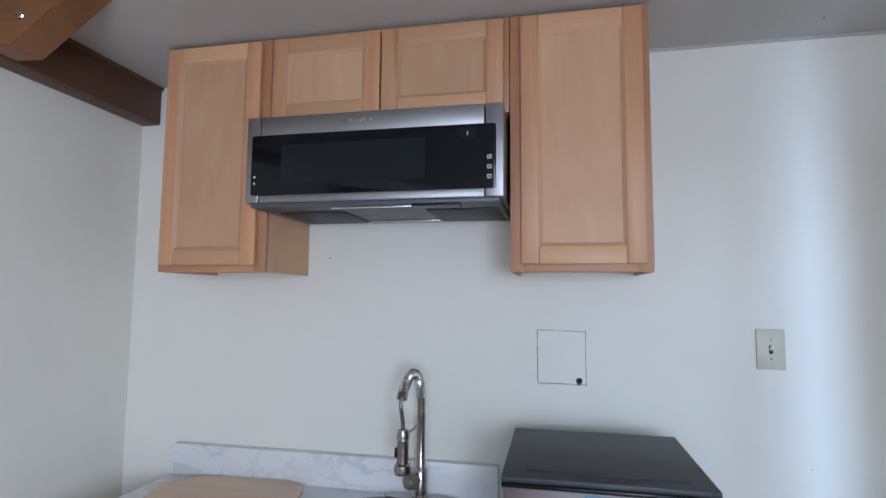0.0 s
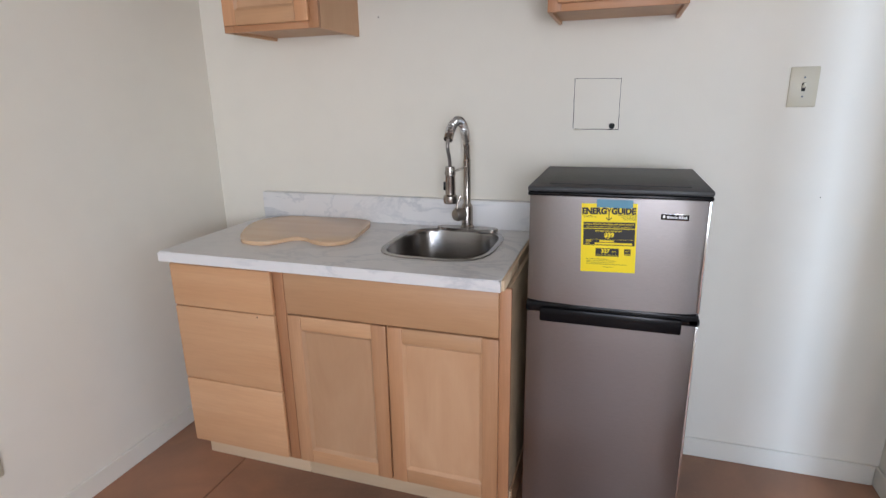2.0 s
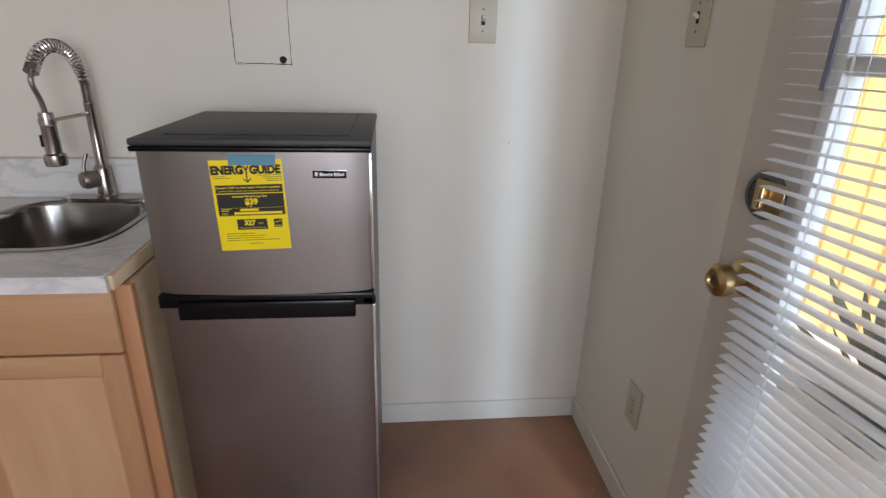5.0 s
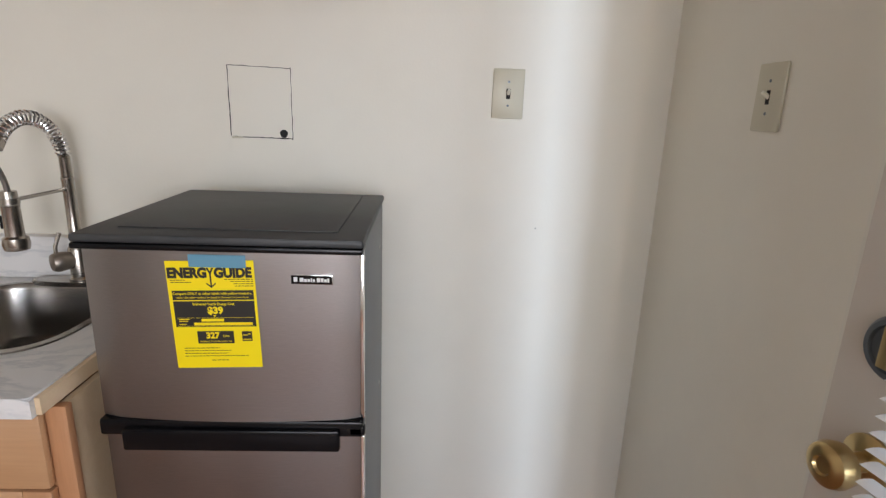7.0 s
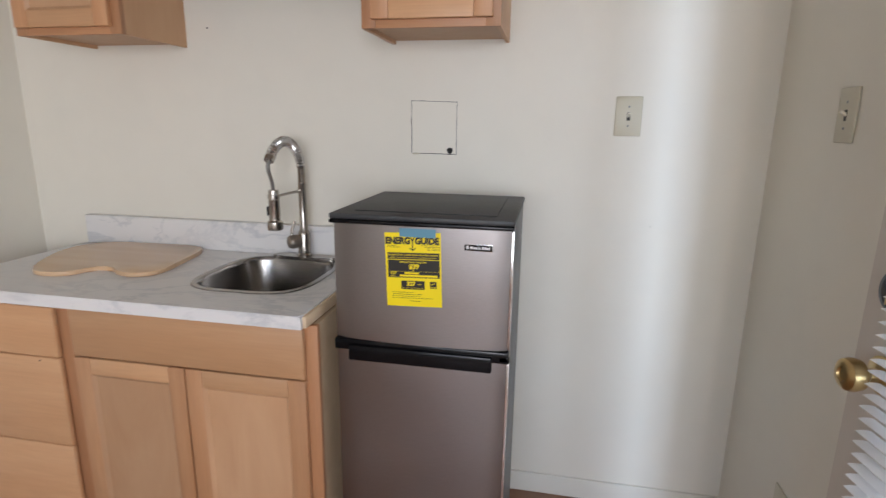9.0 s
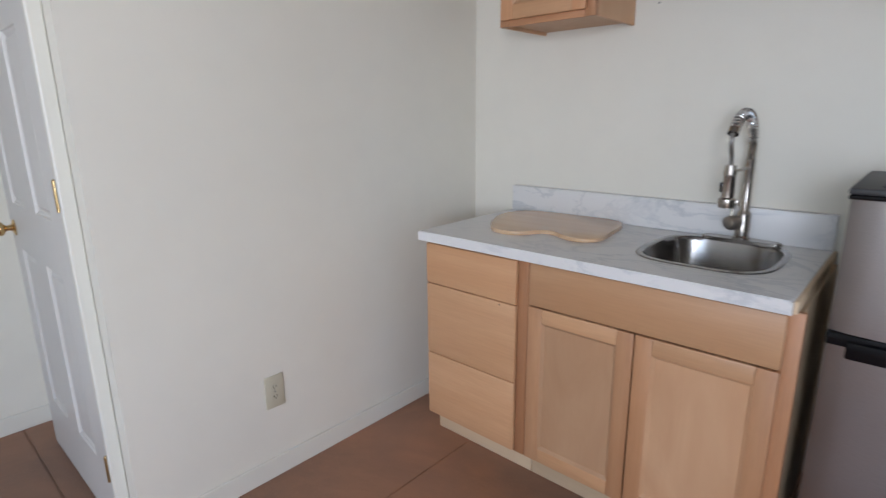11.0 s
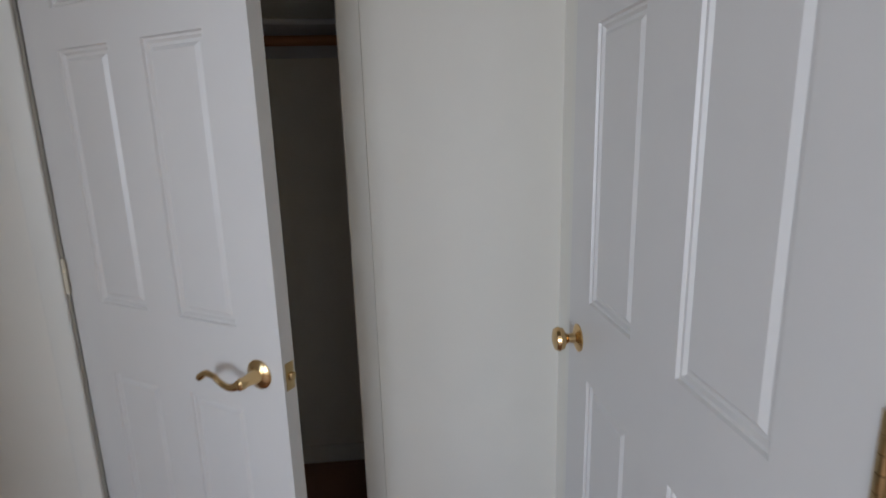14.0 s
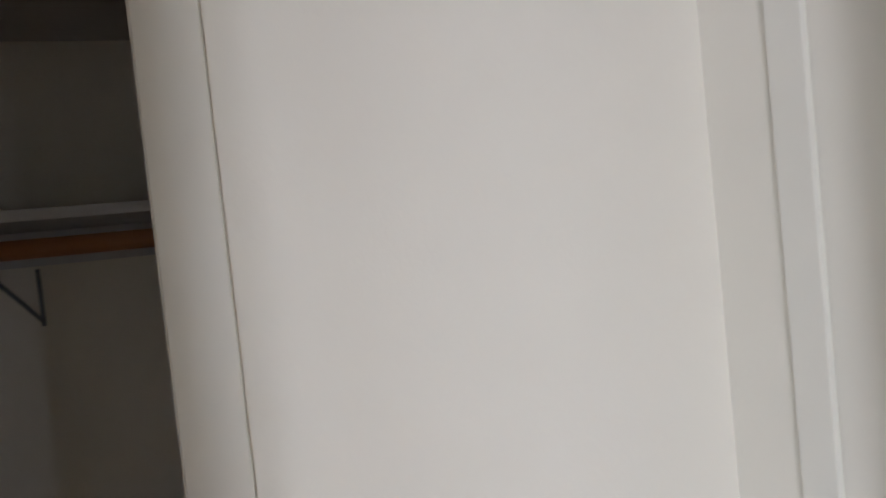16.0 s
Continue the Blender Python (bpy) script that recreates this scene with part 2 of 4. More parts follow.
def finish(name, bm, mat, smooth):
    me = bpy.data.meshes.new(name)
    bmesh.ops.recalc_face_normals(bm, faces=bm.faces)
    bm.to_mesh(me)
    bm.free()
    me.materials.append(mat)
    if smooth:
        me.shade_smooth()
        me.set_sharp_from_angle(angle=radians(35))
    return new(name, me)


def part(name, bm, mat, parent, label="", smooth=True, kind=""):
    root = parent
    while root.parent:
        root = root.parent
    off = ORIGIN[root.name]
    bmesh.ops.translate(bm, verts=bm.verts, vec=-off)
    ob = finish(name, bm, mat, smooth)
    ob.parent = parent
    tagged(ob, label, "", "", kind)
    return ob


def setting(name, bm, mat, label="", parent=None, smooth=False):
    ob = finish(name, bm, mat, smooth)
    if parent is not None:
        ob.parent = parent
    tagged(ob, label, "", "", "structure")
    return ob


def single(name, bm, mat, loc, label, category, group="", smooth=True, kind=""):
    bmesh.ops.translate(bm, verts=bm.verts, vec=-Vector(loc))
    ob = finish(name, bm, mat, smooth)
    ob.location = loc
    return tagged(ob, label, category, group, kind)


def box(bm, x0, x1, y0, y1, z0, z1, bev=0.0, seg=2):
    r = bmesh.ops.create_cube(bm, size=1.0)
    vs = r["verts"]
    for v in vs:
        v.co = Vector(((x0 + x1) / 2 + v.co.x * (x1 - x0), (y0 + y1) / 2 + v.co.y * (y1 - y0), (z0 + z1) / 2 + v.co.z * (z1 - z0)))
    if bev:
        es = list({e for v in vs for e in v.link_edges})
        bmesh.ops.bevel(bm, geom=es, offset=bev, segments=seg, affect="EDGES", profile=0.5)
    return bm


def boxes(*rows, bev=0.0):
    bm = bmesh.new()
    for r in rows:
        box(bm, *r, bev=bev)
    return bm


def slab(pts, z0, z1, bev=0.0, seg=2):
    """A flat plate with the outline pts in x and y."""
    bm = bmesh.new()
    lo = [bm.verts.new((x, y, z0)) for x, y in pts]
    hi = [bm.verts.new((x, y, z1)) for x, y in pts]
    n = len(pts)
    bm.faces.new(lo[::-1])
    bm.faces.new(hi)
    for i in range(n):
        bm.faces.new((lo[i], lo[(i + 1) % n], hi[(i + 1) % n], hi[i]))
    if bev:
        es = [e for e in bm.edges if abs(e.verts[0].co.z - e.verts[1].co.z) < 1e-6]
        bmesh.ops.bevel(bm, geom=es, offset=bev, segments=seg, affect="EDGES", profile=0.5)
    return bm


def tube(bm, pts, r, n=12, closed=False, caps=True):
    """A round bar along pts; r is one radius or one a point."""
    pts = [Vector(p) for p in pts]
    rs = r if isinstance(r, (list, tuple)) else [r] * len(pts)
    rings, up = [], None
    for i, p in enumerate(pts):
        a, b = pts[max(i - 1, 0)], pts[min(i + 1, len(pts) - 1)]
        d = (b - a).normalized()
        if up is None:
            up = Vector((0, 0, 1)) if abs(d.z) < 0.9 else Vector((1, 0, 0))
        side = d.cross(up).normalized()
        up = side.cross(d).normalized()
        rings.append([bm.verts.new(p + rs[i] * (math.cos(2 * math.pi * k / n) * side + math.sin(2 * math.pi * k / n) * up)) for k in range(n)])
    for a, b in zip(rings, rings[1:]):
        for k in range(n):
            bm.faces.new((a[k], a[(k + 1) % n], b[(k + 1) % n], b[k]))
    if caps:
        bm.faces.new(rings[0][::-1])
        bm.faces.new(rings[-1])
    return bm


def lathe(profile, at, way=(0, 0, 1), n=28):
    """A turned shape: profile rows (distance along way, radius)."""
    bm = bmesh.new()
    q = Vector(way).normalized().to_track_quat("Z", "Y")
    rings = []
    for d, r in profile:
        rings.append([bm.verts.new(Vector(at) + q @ Vector((r * math.cos(2 * math.pi * k / n), r * math.sin(2 * math.pi * k / n), d))) for k in range(n)])
    for a, b in zip(rings, rings[1:]):
        for k in range(n):
            bm.faces.new((a[k], a[(k + 1) % n], b[(k + 1) % n], b[k]))
    bm.faces.new(rings[0][::-1])
    bm.faces.new(rings[-1])
    return bm


def rounded(cx, cy, hx, hy, n=48, power=4.0):
    out = []
    for k in range(n):
        a = 2 * math.pi * k / n
        c, s = math.cos(a), math.sin(a)
        out.append((cx + hx * math.copysign(abs(c) ** (2 / power), c), cy + hy * math.copysign(abs(s) ** (2 / power), s)))
    return out


def text_mesh(body, size, width=None, bold=0.0, depth=0.0002):
    """Built-in font as a mesh in x and y, centred; width stretches it to a breadth in metres."""
    cu = bpy.data.curves.new("lettering", "FONT")
    cu.body, cu.size, cu.align_x, cu.align_y = body, size, "CENTER", "CENTER"
    cu.extrude, cu.offset = depth, bold
    cu.resolution_u = 3
    tmp = new("lettering", cu)
    dg = bpy.context.evaluated_depsgraph_get()
    me = bpy.data.meshes.new_from_object(tmp.evaluated_get(dg))
    bpy.data.objects.remove(tmp)
    bm = bmesh.new()
    bm.from_mesh(me)
    bpy.data.meshes.remove(me)
    xs = [v.co.x for v in bm.verts]
    if width and xs:
        k = width / (max(xs) - min(xs))
        for v in bm.verts:
            v.co.x *= k
    return bm


# the setting
H = 2.445
X_E, Y_S, X_HW, Y_HN, Y_HS, X_CB = 2.785, -4.80, -1.13, -1.675, -3.53, -1.88
T = 0.12
setting("wall_north", boxes((-T, X_E + 0.15, 0, 0.15, 0, H)), M_WALL, "cream-painted plaster kitchen wall with a pencilled access square")
setting("wall_west", boxes((-T, 0, -1.686, 0, 0, H), (-T, 0, -3.405, -1.686, 2.05, H), (-T, 0, Y_S, -3.405, 0, H)), M_WALL, "cream-painted wall with a doorway into the hall")
# the unseen window openings in wall_east and wall_south are added for light
setting("wall_east", boxes((X_E, X_E + 0.10, -0.712, 0, 0, H), (X_E, X_E + 0.10, -1.775, -0.712, 2.06, H), (X_E, X_E + 0.10, -3.42, -1.775, 0, H),
                           (X_E, X_E + 0.10, -4.68, -3.42, 0, 0.8), (X_E, X_E + 0.10, -4.68, -3.42, 2.1, H), (X_E, X_E + 0.10, Y_S, -4.68, 0, H)), M_WALL, "cream-painted outside wall with the glazed door")
setting("wall_south", boxes((-T, 1.0, Y_S - 0.15, Y_S, 0, H), (2.4, X_E + 0.15, Y_S - 0.15, Y_S, 0, H), (1.0, 2.4, Y_S - 0.15, Y_S, 0, 0.8), (1.0, 2.4, Y_S - 0.15, Y_S, 2.1, H)), M_WALL, "cream-painted unseen wall with a window opening added for light")
setting("wall_hall_north", boxes((X_CB - T, -T, Y_HN, Y_HN + T, 0, H)), M_WALL, "cream-painted hall wall")
setting("wall_hall_west", boxes((X_HW - T, X_HW, -2.228, Y_HN, 0, H), (X_HW - T, X_HW, -2.952, -2.228, 2.045, H), (X_HW - T, X_HW, Y_HS, -2.952, 0, H)), M_WALL, "cream-painted hall wall with the closet opening")
setting("wall_hall_south", boxes((X_CB - T, -T, Y_HS - T, Y_HS, 0, H)), M_WALL, "cream-painted end wall of the hall")
setting("wall_closet_back", boxes((X_CB - T, X_CB, Y_HS, Y_HN, 0, H)), M_WALL, "painted back wall of the closet")
setting("ceiling", boxes((X_CB - T, X_E + 0.15, Y_S - 0.15, 0.15, H, H + 0.2)), M_CEIL, "flat off-white ceiling, its paint darkened for shade")
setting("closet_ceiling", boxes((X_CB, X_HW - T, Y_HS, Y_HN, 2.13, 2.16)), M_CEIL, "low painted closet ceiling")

# floor slab with its saw-cut joints recessed
JX, JY, JW = 0.415, -1.80, 0.0042
floor = bmesh.new()
xs = [X_CB - T, JX - JW, JX + JW, X_E + 0.15]
ys = [Y_S - 0.15, JY - JW, JY + JW, 0.15]
for i, (a, b) in enumerate(zip(xs, xs[1:])):
    for j, (c, d) in enumerate(zip(ys, ys[1:])):
        box(floor, a, b, c, d, -0.15, -0.005 if i == 1 or j == 1 else 0.0)
setting("floor", floor, M_FLOOR, "orange-brown stained concrete floor with a saw-cut joint")


def board_run(name, label, *rows):
    bm = bmesh.new()
    for x0, x1, y0, y1 in rows:
        box(bm, x0, x1, y0, y1, 0, 0.082, bev=0.003, seg=1)
    return setting(name, bm, M_TRIM, label)


board_run("baseboard", "white-painted flat baseboard", (0.013, X_E - 0.013, -0.012, -0.0005), (0.0005, 0.012, -1.684, -0.0005), (X_E - 0.012, X_E - 0.0005, -0.712, -0.0005),
          (X_HW + 0.0005, X_HW + 0.012, -2.179, Y_HN - 0.013), (X_HW + 0.0005, X_HW + 0.012, Y_HS + 0.013, -3.012), (X_HW + 0.013, -T, Y_HS + 0.0005, Y_HS + 0.012),
          (X_HW + 0.0005, -0.96, Y_HN - 0.012, Y_HN - 0.0005), (X_CB + 0.0005, X_CB + 0.012, Y_HS, Y_HN),
          (0.0005, 0.012, Y_S, -3.463), (0.013, X_E, Y_S + 0.0005, Y_S + 0.012), (X_E - 0.012, X_E - 0.0005, Y_S + 0.013, -1.78))


def casing_profile(bm, x0, x1, y0, y1, z0, z1):
    box(bm, x0, x1, y0, y1, z0, z1, bev=0.004, seg=2)


# casings and jambs
c = bmesh.new()
box(c, 0.0005, 0.016, -3.462, -3.395, 0, 2.11, bev=0.004)
box(c, 0.0005, 0.0155, -3.395, -1.690, 2.043, 2.11, bev=0.004)
box(c, -T - 0.0155, -T - 0.0005, -3.462, -3.395, 0, 2.11, bev=0.004)
box(c, -T - 0.0155, -T - 0.0005, -3.395, -1.742, 2.043, 2.11, bev=0.004)
setting("trim", c, M_TRIM, "white-painted doorway casing")
c = bmesh.new()
box(c, -0.093, -0.071, -1.727, -1.6865, 0, 2.045, bev=0.006)
box(c, -T - 0.002, 0.0, -3.4045, -3.388, 0, 2.045)
box(c, -T - 0.002, 0.0, -3.388, -1.728, 2.03, 2.0495)
setting("door_jamb", c, M_TRIM, "white-painted doorway jamb")
c = bmesh.new()
box(c, X_HW - 0.004, X_HW + 0.0055, -2.236, -2.181, 0, 2.10, bev=0.002)
box(c, X_HW + 0.0005, X_HW + 0.013, -3.012, -2.953, 0, 2.10, bev=0.004)
box(c, X_HW + 0.0005, X_HW + 0.0125, -2.953, -2.236, 2.036, 2.10, bev=0.004)
setting("trim", c, M_TRIM, "white-painted closet casing")
c = bmesh.new()
box(c, X_HW - T - 0.002, X_HW, -2.238, -2.2285, 0, 2.03)
box(c, X_HW - T - 0.002, X_HW, -2.9515, -2.9495, 0, 2.03)
box(c, X_HW - T - 0.002, X_HW, -2.9495, -2.238, 2.03, 2.0445)
setting("door_jamb", c, M_TRIM, "white-painted closet jamb")
setting("trim", boxes((-1.040, -1.003, Y_HN - 0.008, Y_HN - 0.0005, 0, 2.06), bev=0.001), M_TRIM, "narrow painted strip on the hall wall")
c = bmesh.new()
box(c, X_E - 0.002, X_E + 0.10, -0.7225, -0.7125, 0, 2.06)
box(c, X_E - 0.002, X_E + 0.10, -1.790, -1.7755, 0, 2.06)
box(c, X_E - 0.002, X_E + 0.10, -1.7755, -0.7225, 2.045, 2.0595)
setting("door_frame", c, M_TRIM, "white-painted outside door frame")
# drywall seam above the switch and round screw heads
setting("ceiling_seam", boxes((1.96, X_E - 0.002, -0.005, -0.0004, 2.434, 2.4445)), M_CAULK, "taped seam along the top of the wall")


def six_panel(parent, width, height, thick, cols, rows, hand_y):
    """A moulded panel door in the parent's own axes: x from the hinge, y across, z up."""
    us = sorted({0.0, width, *[v for c_ in cols for v in c_]})
    zs = sorted({0.0, height, *[v for r_ in rows for v in r_]})
    holes = {(c_[0], r_[0]) for c_ in cols for r_ in rows}
    y0, y1 = hand_y, hand_y + thick
    bm = bmesh.new()
    for y in (y0, y1):
        for a, b in zip(us, us[1:]):
            for lo, hi in zip(zs, zs[1:]):
                if (a, lo) in holes:
                    continue
                bm.faces.new([bm.verts.new(p) for p in ((a, y, lo), (b, y, lo), (b, y, hi), (a, y, hi))])
    for a, b in (((0, 0), (0, height)), ((width, 0), (width, height))):
        bm.faces.new([bm.verts.new(p) for p in ((a[0], y0, a[1]), (a[0], y1, a[1]), (b[0], y1, b[1]), (b[0], y0, b[1]))])
    for z in (0, height):
        bm.faces.new([bm.verts.new(p) for p in ((0, y0, z), (width, y0, z), (width, y1, z), (0, y1, z))])
    bmesh.ops.remove_doubles(bm, verts=bm.verts, dist=1e-5)
    leaf = part("door_leaf", bm, M_DOORP, parent, "white-painted moulded door leaf", smooth=False)
    for c0, c1 in cols:
        for r0, r1 in rows:
            pm = bmesh.new()
            for y, s in ((y0, 1), (y1, -1)):
                prev = None
                for inset, depth in ((0, 0), (0.003, 0.005), (0.008, 0.0055), (0.013, 0.0105), (0.019, 0.0105), (0.028, 0.0045)):
                    ring = [pm.verts.new((u, y + s * depth, z)) for u, z in ((c0 + inset, r0 + inset), (c1 - inset, r0 + inset), (c1 - inset, r1 - inset), (c0 + inset, r1 - inset))]
                    if prev:
                        for k in range(4):
                            pm.faces.new((prev[k], prev[(k + 1) % 4], ring[(k + 1) % 4], ring[k]))
                    prev = ring
                pm.faces.new(prev)
            part("panel", pm, M_DOORP, leaf, smooth=False)
    return leaf


def hinge(parent, x, y, z, way=1, mat=None):
    bm = bmesh.new()
    for k in range(5):
        tube(bm, [(x, y, z - 0.044 + k * 0.0178), (x, y, z - 0.044 + k * 0.0178 + 0.0168)], 0.0062, 12)
    tube(bm, [(x, y, z + 0.044), (x, y, z + 0.048)], [0.0062, 0.004], 12)
    box(bm, min(x, x + way * 0.010), max(x, x + way * 0.010), y - 0.0025, y - 0.0005, z - 0.044, z + 0.044)
    return part("hinge", bm, mat or M_ABRASS, parent, "worn brass hinge smeared with paint")


# hall door, folded back along the hall wall
hall_door = thing("door_1", (-0.112, -1.722, 0.008), "open white-painted six-panel door with a brass knob, folded back against the hall wall", "door", "six-panel hall doors", 180, True)
D1W = 0.790
six_panel(hall_door, D1W, 2.022, 0.035, [(0.123, 0.322), (0.473, 0.671)], [(0.235, 0.860), (1.035, 1.588), (1.670, 1.905)], -0.035)
for hz in (0.25, 1.122, 1.83):
    hinge(hall_door, -0.010, 0.004, hz, 1)
kn = part("knob", lathe([(0, 0.031), (0.003, 0.031), (0.007, 0.022), (0.010, 0.012), (0.024, 0.010), (0.030, 0.014), (0.036, 0.024), (0.046, 0.0275), (0.054, 0.024), (0.058, 0.012), (0.0585, 0.004)], (D1W - 0.062, 0.0, 0.937), (0, 1, 0)), M_BRASS, hall_door, "polished brass door knob")

# closet door, ajar
closet_door = thing("door_2", (-1.128, -2.943, 0.008), "half-open white-painted six-panel closet door with a curved brass lever", "door", "six-panel hall doors", math.degrees(math.atan2(0.595, 0.361)), True)
D2W = 0.684
six_panel(closet_door, D2W, 2.022, 0.035, [(0.116, 0.289), (0.395, 0.568)], [(0.235, 0.830), (1.010, 1.595), (1.680, 1.905)], 0.0)
for hz in (0.33, 1.065, 1.80):
    hinge(closet_door, -0.004, -0.004, hz, 1, M_PHINGE)
lv = part("lever_handle", lathe([(0, 0.032), (0.003, 0.032), (0.006, 0.028), (0.010, 0.016), (0.040, 0.011), (0.050, 0.013), (0.058, 0.011), (0.061, 0.004)], (D2W - 0.064, 0.0, 0.915), (0, -1, 0)), M_BRASS, closet_door, "polished brass lever handle")
bm = bmesh.new()
lever = []
for k in range(15):
    s = k / 14
    lever.append((D2W - 0.064 - 0.118 * s, -0.050 - 0.006 * math.sin(math.pi * s), 0.915 - 0.013 * math.sin(math.pi * min(1, s * 1.7)) + 0.012 * math.sin(2.4 * s) * s - 0.014 * max(0.0, s - 0.8) / 0.2))
tube(bm, lever, [0.0105 - 0.0035 * math.sin(math.pi * k / 14) - 0.002 * (k / 14) for k in range(15)], 12)
bmesh.ops.create_uvsphere(bm, u_segments=12, v_segments=8, radius=0.0085, matrix=Matrix.Translation(lever[-1]))
part("lever", bm, M_BRASS, lv, "curved brass lever")
bm = boxes((D2W - 0.0003, D2W + 0.0018, 0.006, 0.030, 0.885, 0.945), bev=0.0008)
lp = part("latch_plate", bm, M_ABRASS, closet_door, "brass latch plate")
bm = boxes((D2W + 0.001, D2W + 0.012, 0.011, 0.025, 0.908, 0.924), bev=0.003)
part("latch_bolt", bm, M_ABRASS, lp)

# closet fittings
shelf = thing("closet_shelf", (-1.74, -2.6, 1.77), "grey-painted closet shelf with a metal rod bracket", "shelf")
part("shelf_board", boxes((X_CB + 0.001, -1.62, Y_HS + 0.002, Y_HN - 0.002, 1.750, 1.769), bev=0.002), M_SHELF, shelf)
part("cleat", boxes((X_CB + 0.001, X_CB + 0.02, Y_HS + 0.002, Y_HN - 0.002, 1.68, 1.749), bev=0.002), M_SHELF, shelf)
bm = bmesh.new()
tube(bm, [(X_CB + 0.008, -2.635, 1.675), (X_CB + 0.008, -2.635, 1.56)], 0.004, 8)
tube(bm, [(X_CB + 0.010, -2.635, 1.57), (-1.70, -2.635, 1.67), (-1.655, -2.635, 1.706)], 0.004, 8)
part("bracket", bm, M_GREYMET, shelf, "grey steel shelf bracket")
rod = bmesh.new()
tube(rod, [(-1.655, Y_HS + 0.003, 1.707), (-1.655, Y_HN - 0.003, 1.707)], 0.0165, 20)
single("closet_rod", rod, M_ROD, (-1.655, -2.6, 1.707), "orange-brown wooden closet rod under the shelf", "closet rod")

# beam and brace
bm = boxes((0.002, 0.085, -1.62, -0.002, 2.285, 2.430), bev=0.004)
single("ceiling_beam", bm, M_BEAM, (0.08, -0.8, 2.285), "dark-stained rough wooden beam along the ceiling", "beam")
# beam-coloured strip stands in for the dark gap between beam and ceiling
bm = boxes((0.002, 0.094, -1.62, -0.002, 2.4303, 2.4445), bev=0.002)
single("beam_plate", bm, M_BEAM, (0.06, -0.8, 2.4255), "dark strip standing in for the shaded gap above the beam", "beam")
brace = thing("beam_brace", (0.25, -0.66, 2.26), "orange-brown wooden corner brace bolted to the beam", "brace")
bm = bmesh.new()
prof = [(0.096, 2.285), (0.096, 2.443), (0.43, 2.443), (0.197, 2.280)]
fr = [bm.verts.new((x, -0.72, z)) for x, z in prof]
bk = [bm.verts.new((x, -0.62, z)) for x, z in prof]
bm.faces.new(fr), bm.faces.new(bk[::-1])
for k in range(4):
    bm.faces.new((fr[k], fr[(k + 1) % 4], bk[(k + 1) % 4], bk[k]))
bmesh.ops.bevel(bm, geom=bm.edges[:], offset=0.004, segments=2, affect="EDGES")
part("timber", bm, M_BRACE, brace)
part("bolt", lathe([(0, 0.014), (0.003, 0.014), (0.004, 0.008), (0.010, 0.008), (0.011, 0.003)], (0.224, -0.7205, 2.363), (0, -1, 0), 6), M_CHROME, brace, "steel bolt head")


# kitchen cabinets
def frame_door(parent, x0, x1, z0, z1, yf, stile=0.052, name="door", label=""):
    """Frame-and-panel cabinet door, face at yf, 19 mm thick."""
    yb = yf + 0.019
    pm = bmesh.new()
    prev = None
    a0, a1, b0, b1 = x0 + stile, x1 - stile, z0 + stile, z1 - stile
    for inset, y in ((-0.0005, yf + 0.002), (0.005, yf + 0.006), (0.009, yf + 0.0095), (0.0095, yf + 0.0105)):
        ring = [pm.verts.new((u, y, z)) for u, z in ((a0 + inset, b0 + inset), (a1 - inset, b0 + inset), (a1 - inset, b1 - inset), (a0 + inset, b1 - inset))]
        if prev:
            for k in range(4):
                pm.faces.new((prev[k], prev[(k + 1) % 4], ring[(k + 1) % 4], ring[k]))
        prev = ring
    pm.faces.new(prev)
    door = part(name, pm, M_PANEL, parent, label or "maple frame-and-panel cabinet door", smooth=False)
    for a, b in ((x0, x0 + stile), (x1 - stile, x1)):
        part("stile", boxes((a, b, yf, yb, z0, z1), bev=0.003), M_MAPLE_V, door)
    for a, b in ((z0, z0 + stile), (z1 - stile, z1)):
        part("rail", boxes((x0 + stile + 0.0003, x1 - stile - 0.0003, yf + 0.0008, yb, a, b), bev=0.003), M_MAPLE_H, door)
    return door


def shell(cab, x0, x1, yb, yf, z0, z1, zb):
    """Side panels, bottom, back and face frame of a cabinet."""
    for a in (x0, x1 - 0.012):
        raw = zb == z0 and x1 > 1.4 and a > x0
        a -= 0.006 if raw else 0
        part("side_panel", boxes((a, a + 0.012, yf, yb, z0, z1)), M_KICK if raw else M_PANEL, cab, "raw pale plywood side" if raw else "maple veneer side", smooth=False)
    part("bottom_panel", boxes((x0 + 0.012, x1 - 0.012, yf, yb, zb, zb + 0.012)), M_PANEL, cab, smooth=False)
    part("back_panel", boxes((x0 + 0.012, x1 - 0.012, yb - 0.006, yb, zb + 0.012, z1)), M_PANEL, cab, smooth=False)
    s = 0.041
    for a in (x0, x1 - s):
        part("frame_stile", boxes((a, a + s, yf - 0.019, yf - 0.0005, z0, z1), bev=0.0015), M_FRAME, cab)
    for a in (z0, z1 - s):
        part("frame_rail", boxes((x0 + s, x1 - s, yf - 0.0185, yf - 0.0005, a, a + s), bev=0.0015), M_FRAME_H, cab)


def upper_cabinet(x0, x1, z0, z1, doors, label):
    cab = thing("wall_cabinet", ((x0 + x1) / 2, -0.16, z0), label, "cabinet", "maple wall cabinets")
    yb, yf = -0.001, -0.297
    shell(cab, x0, x1, yb, yf, z0, z1, z0 + 0.012)
    for a, b, lo, hi in doors:
        frame_door(cab, a, b, lo, hi, yf - 0.0385)
    return cab


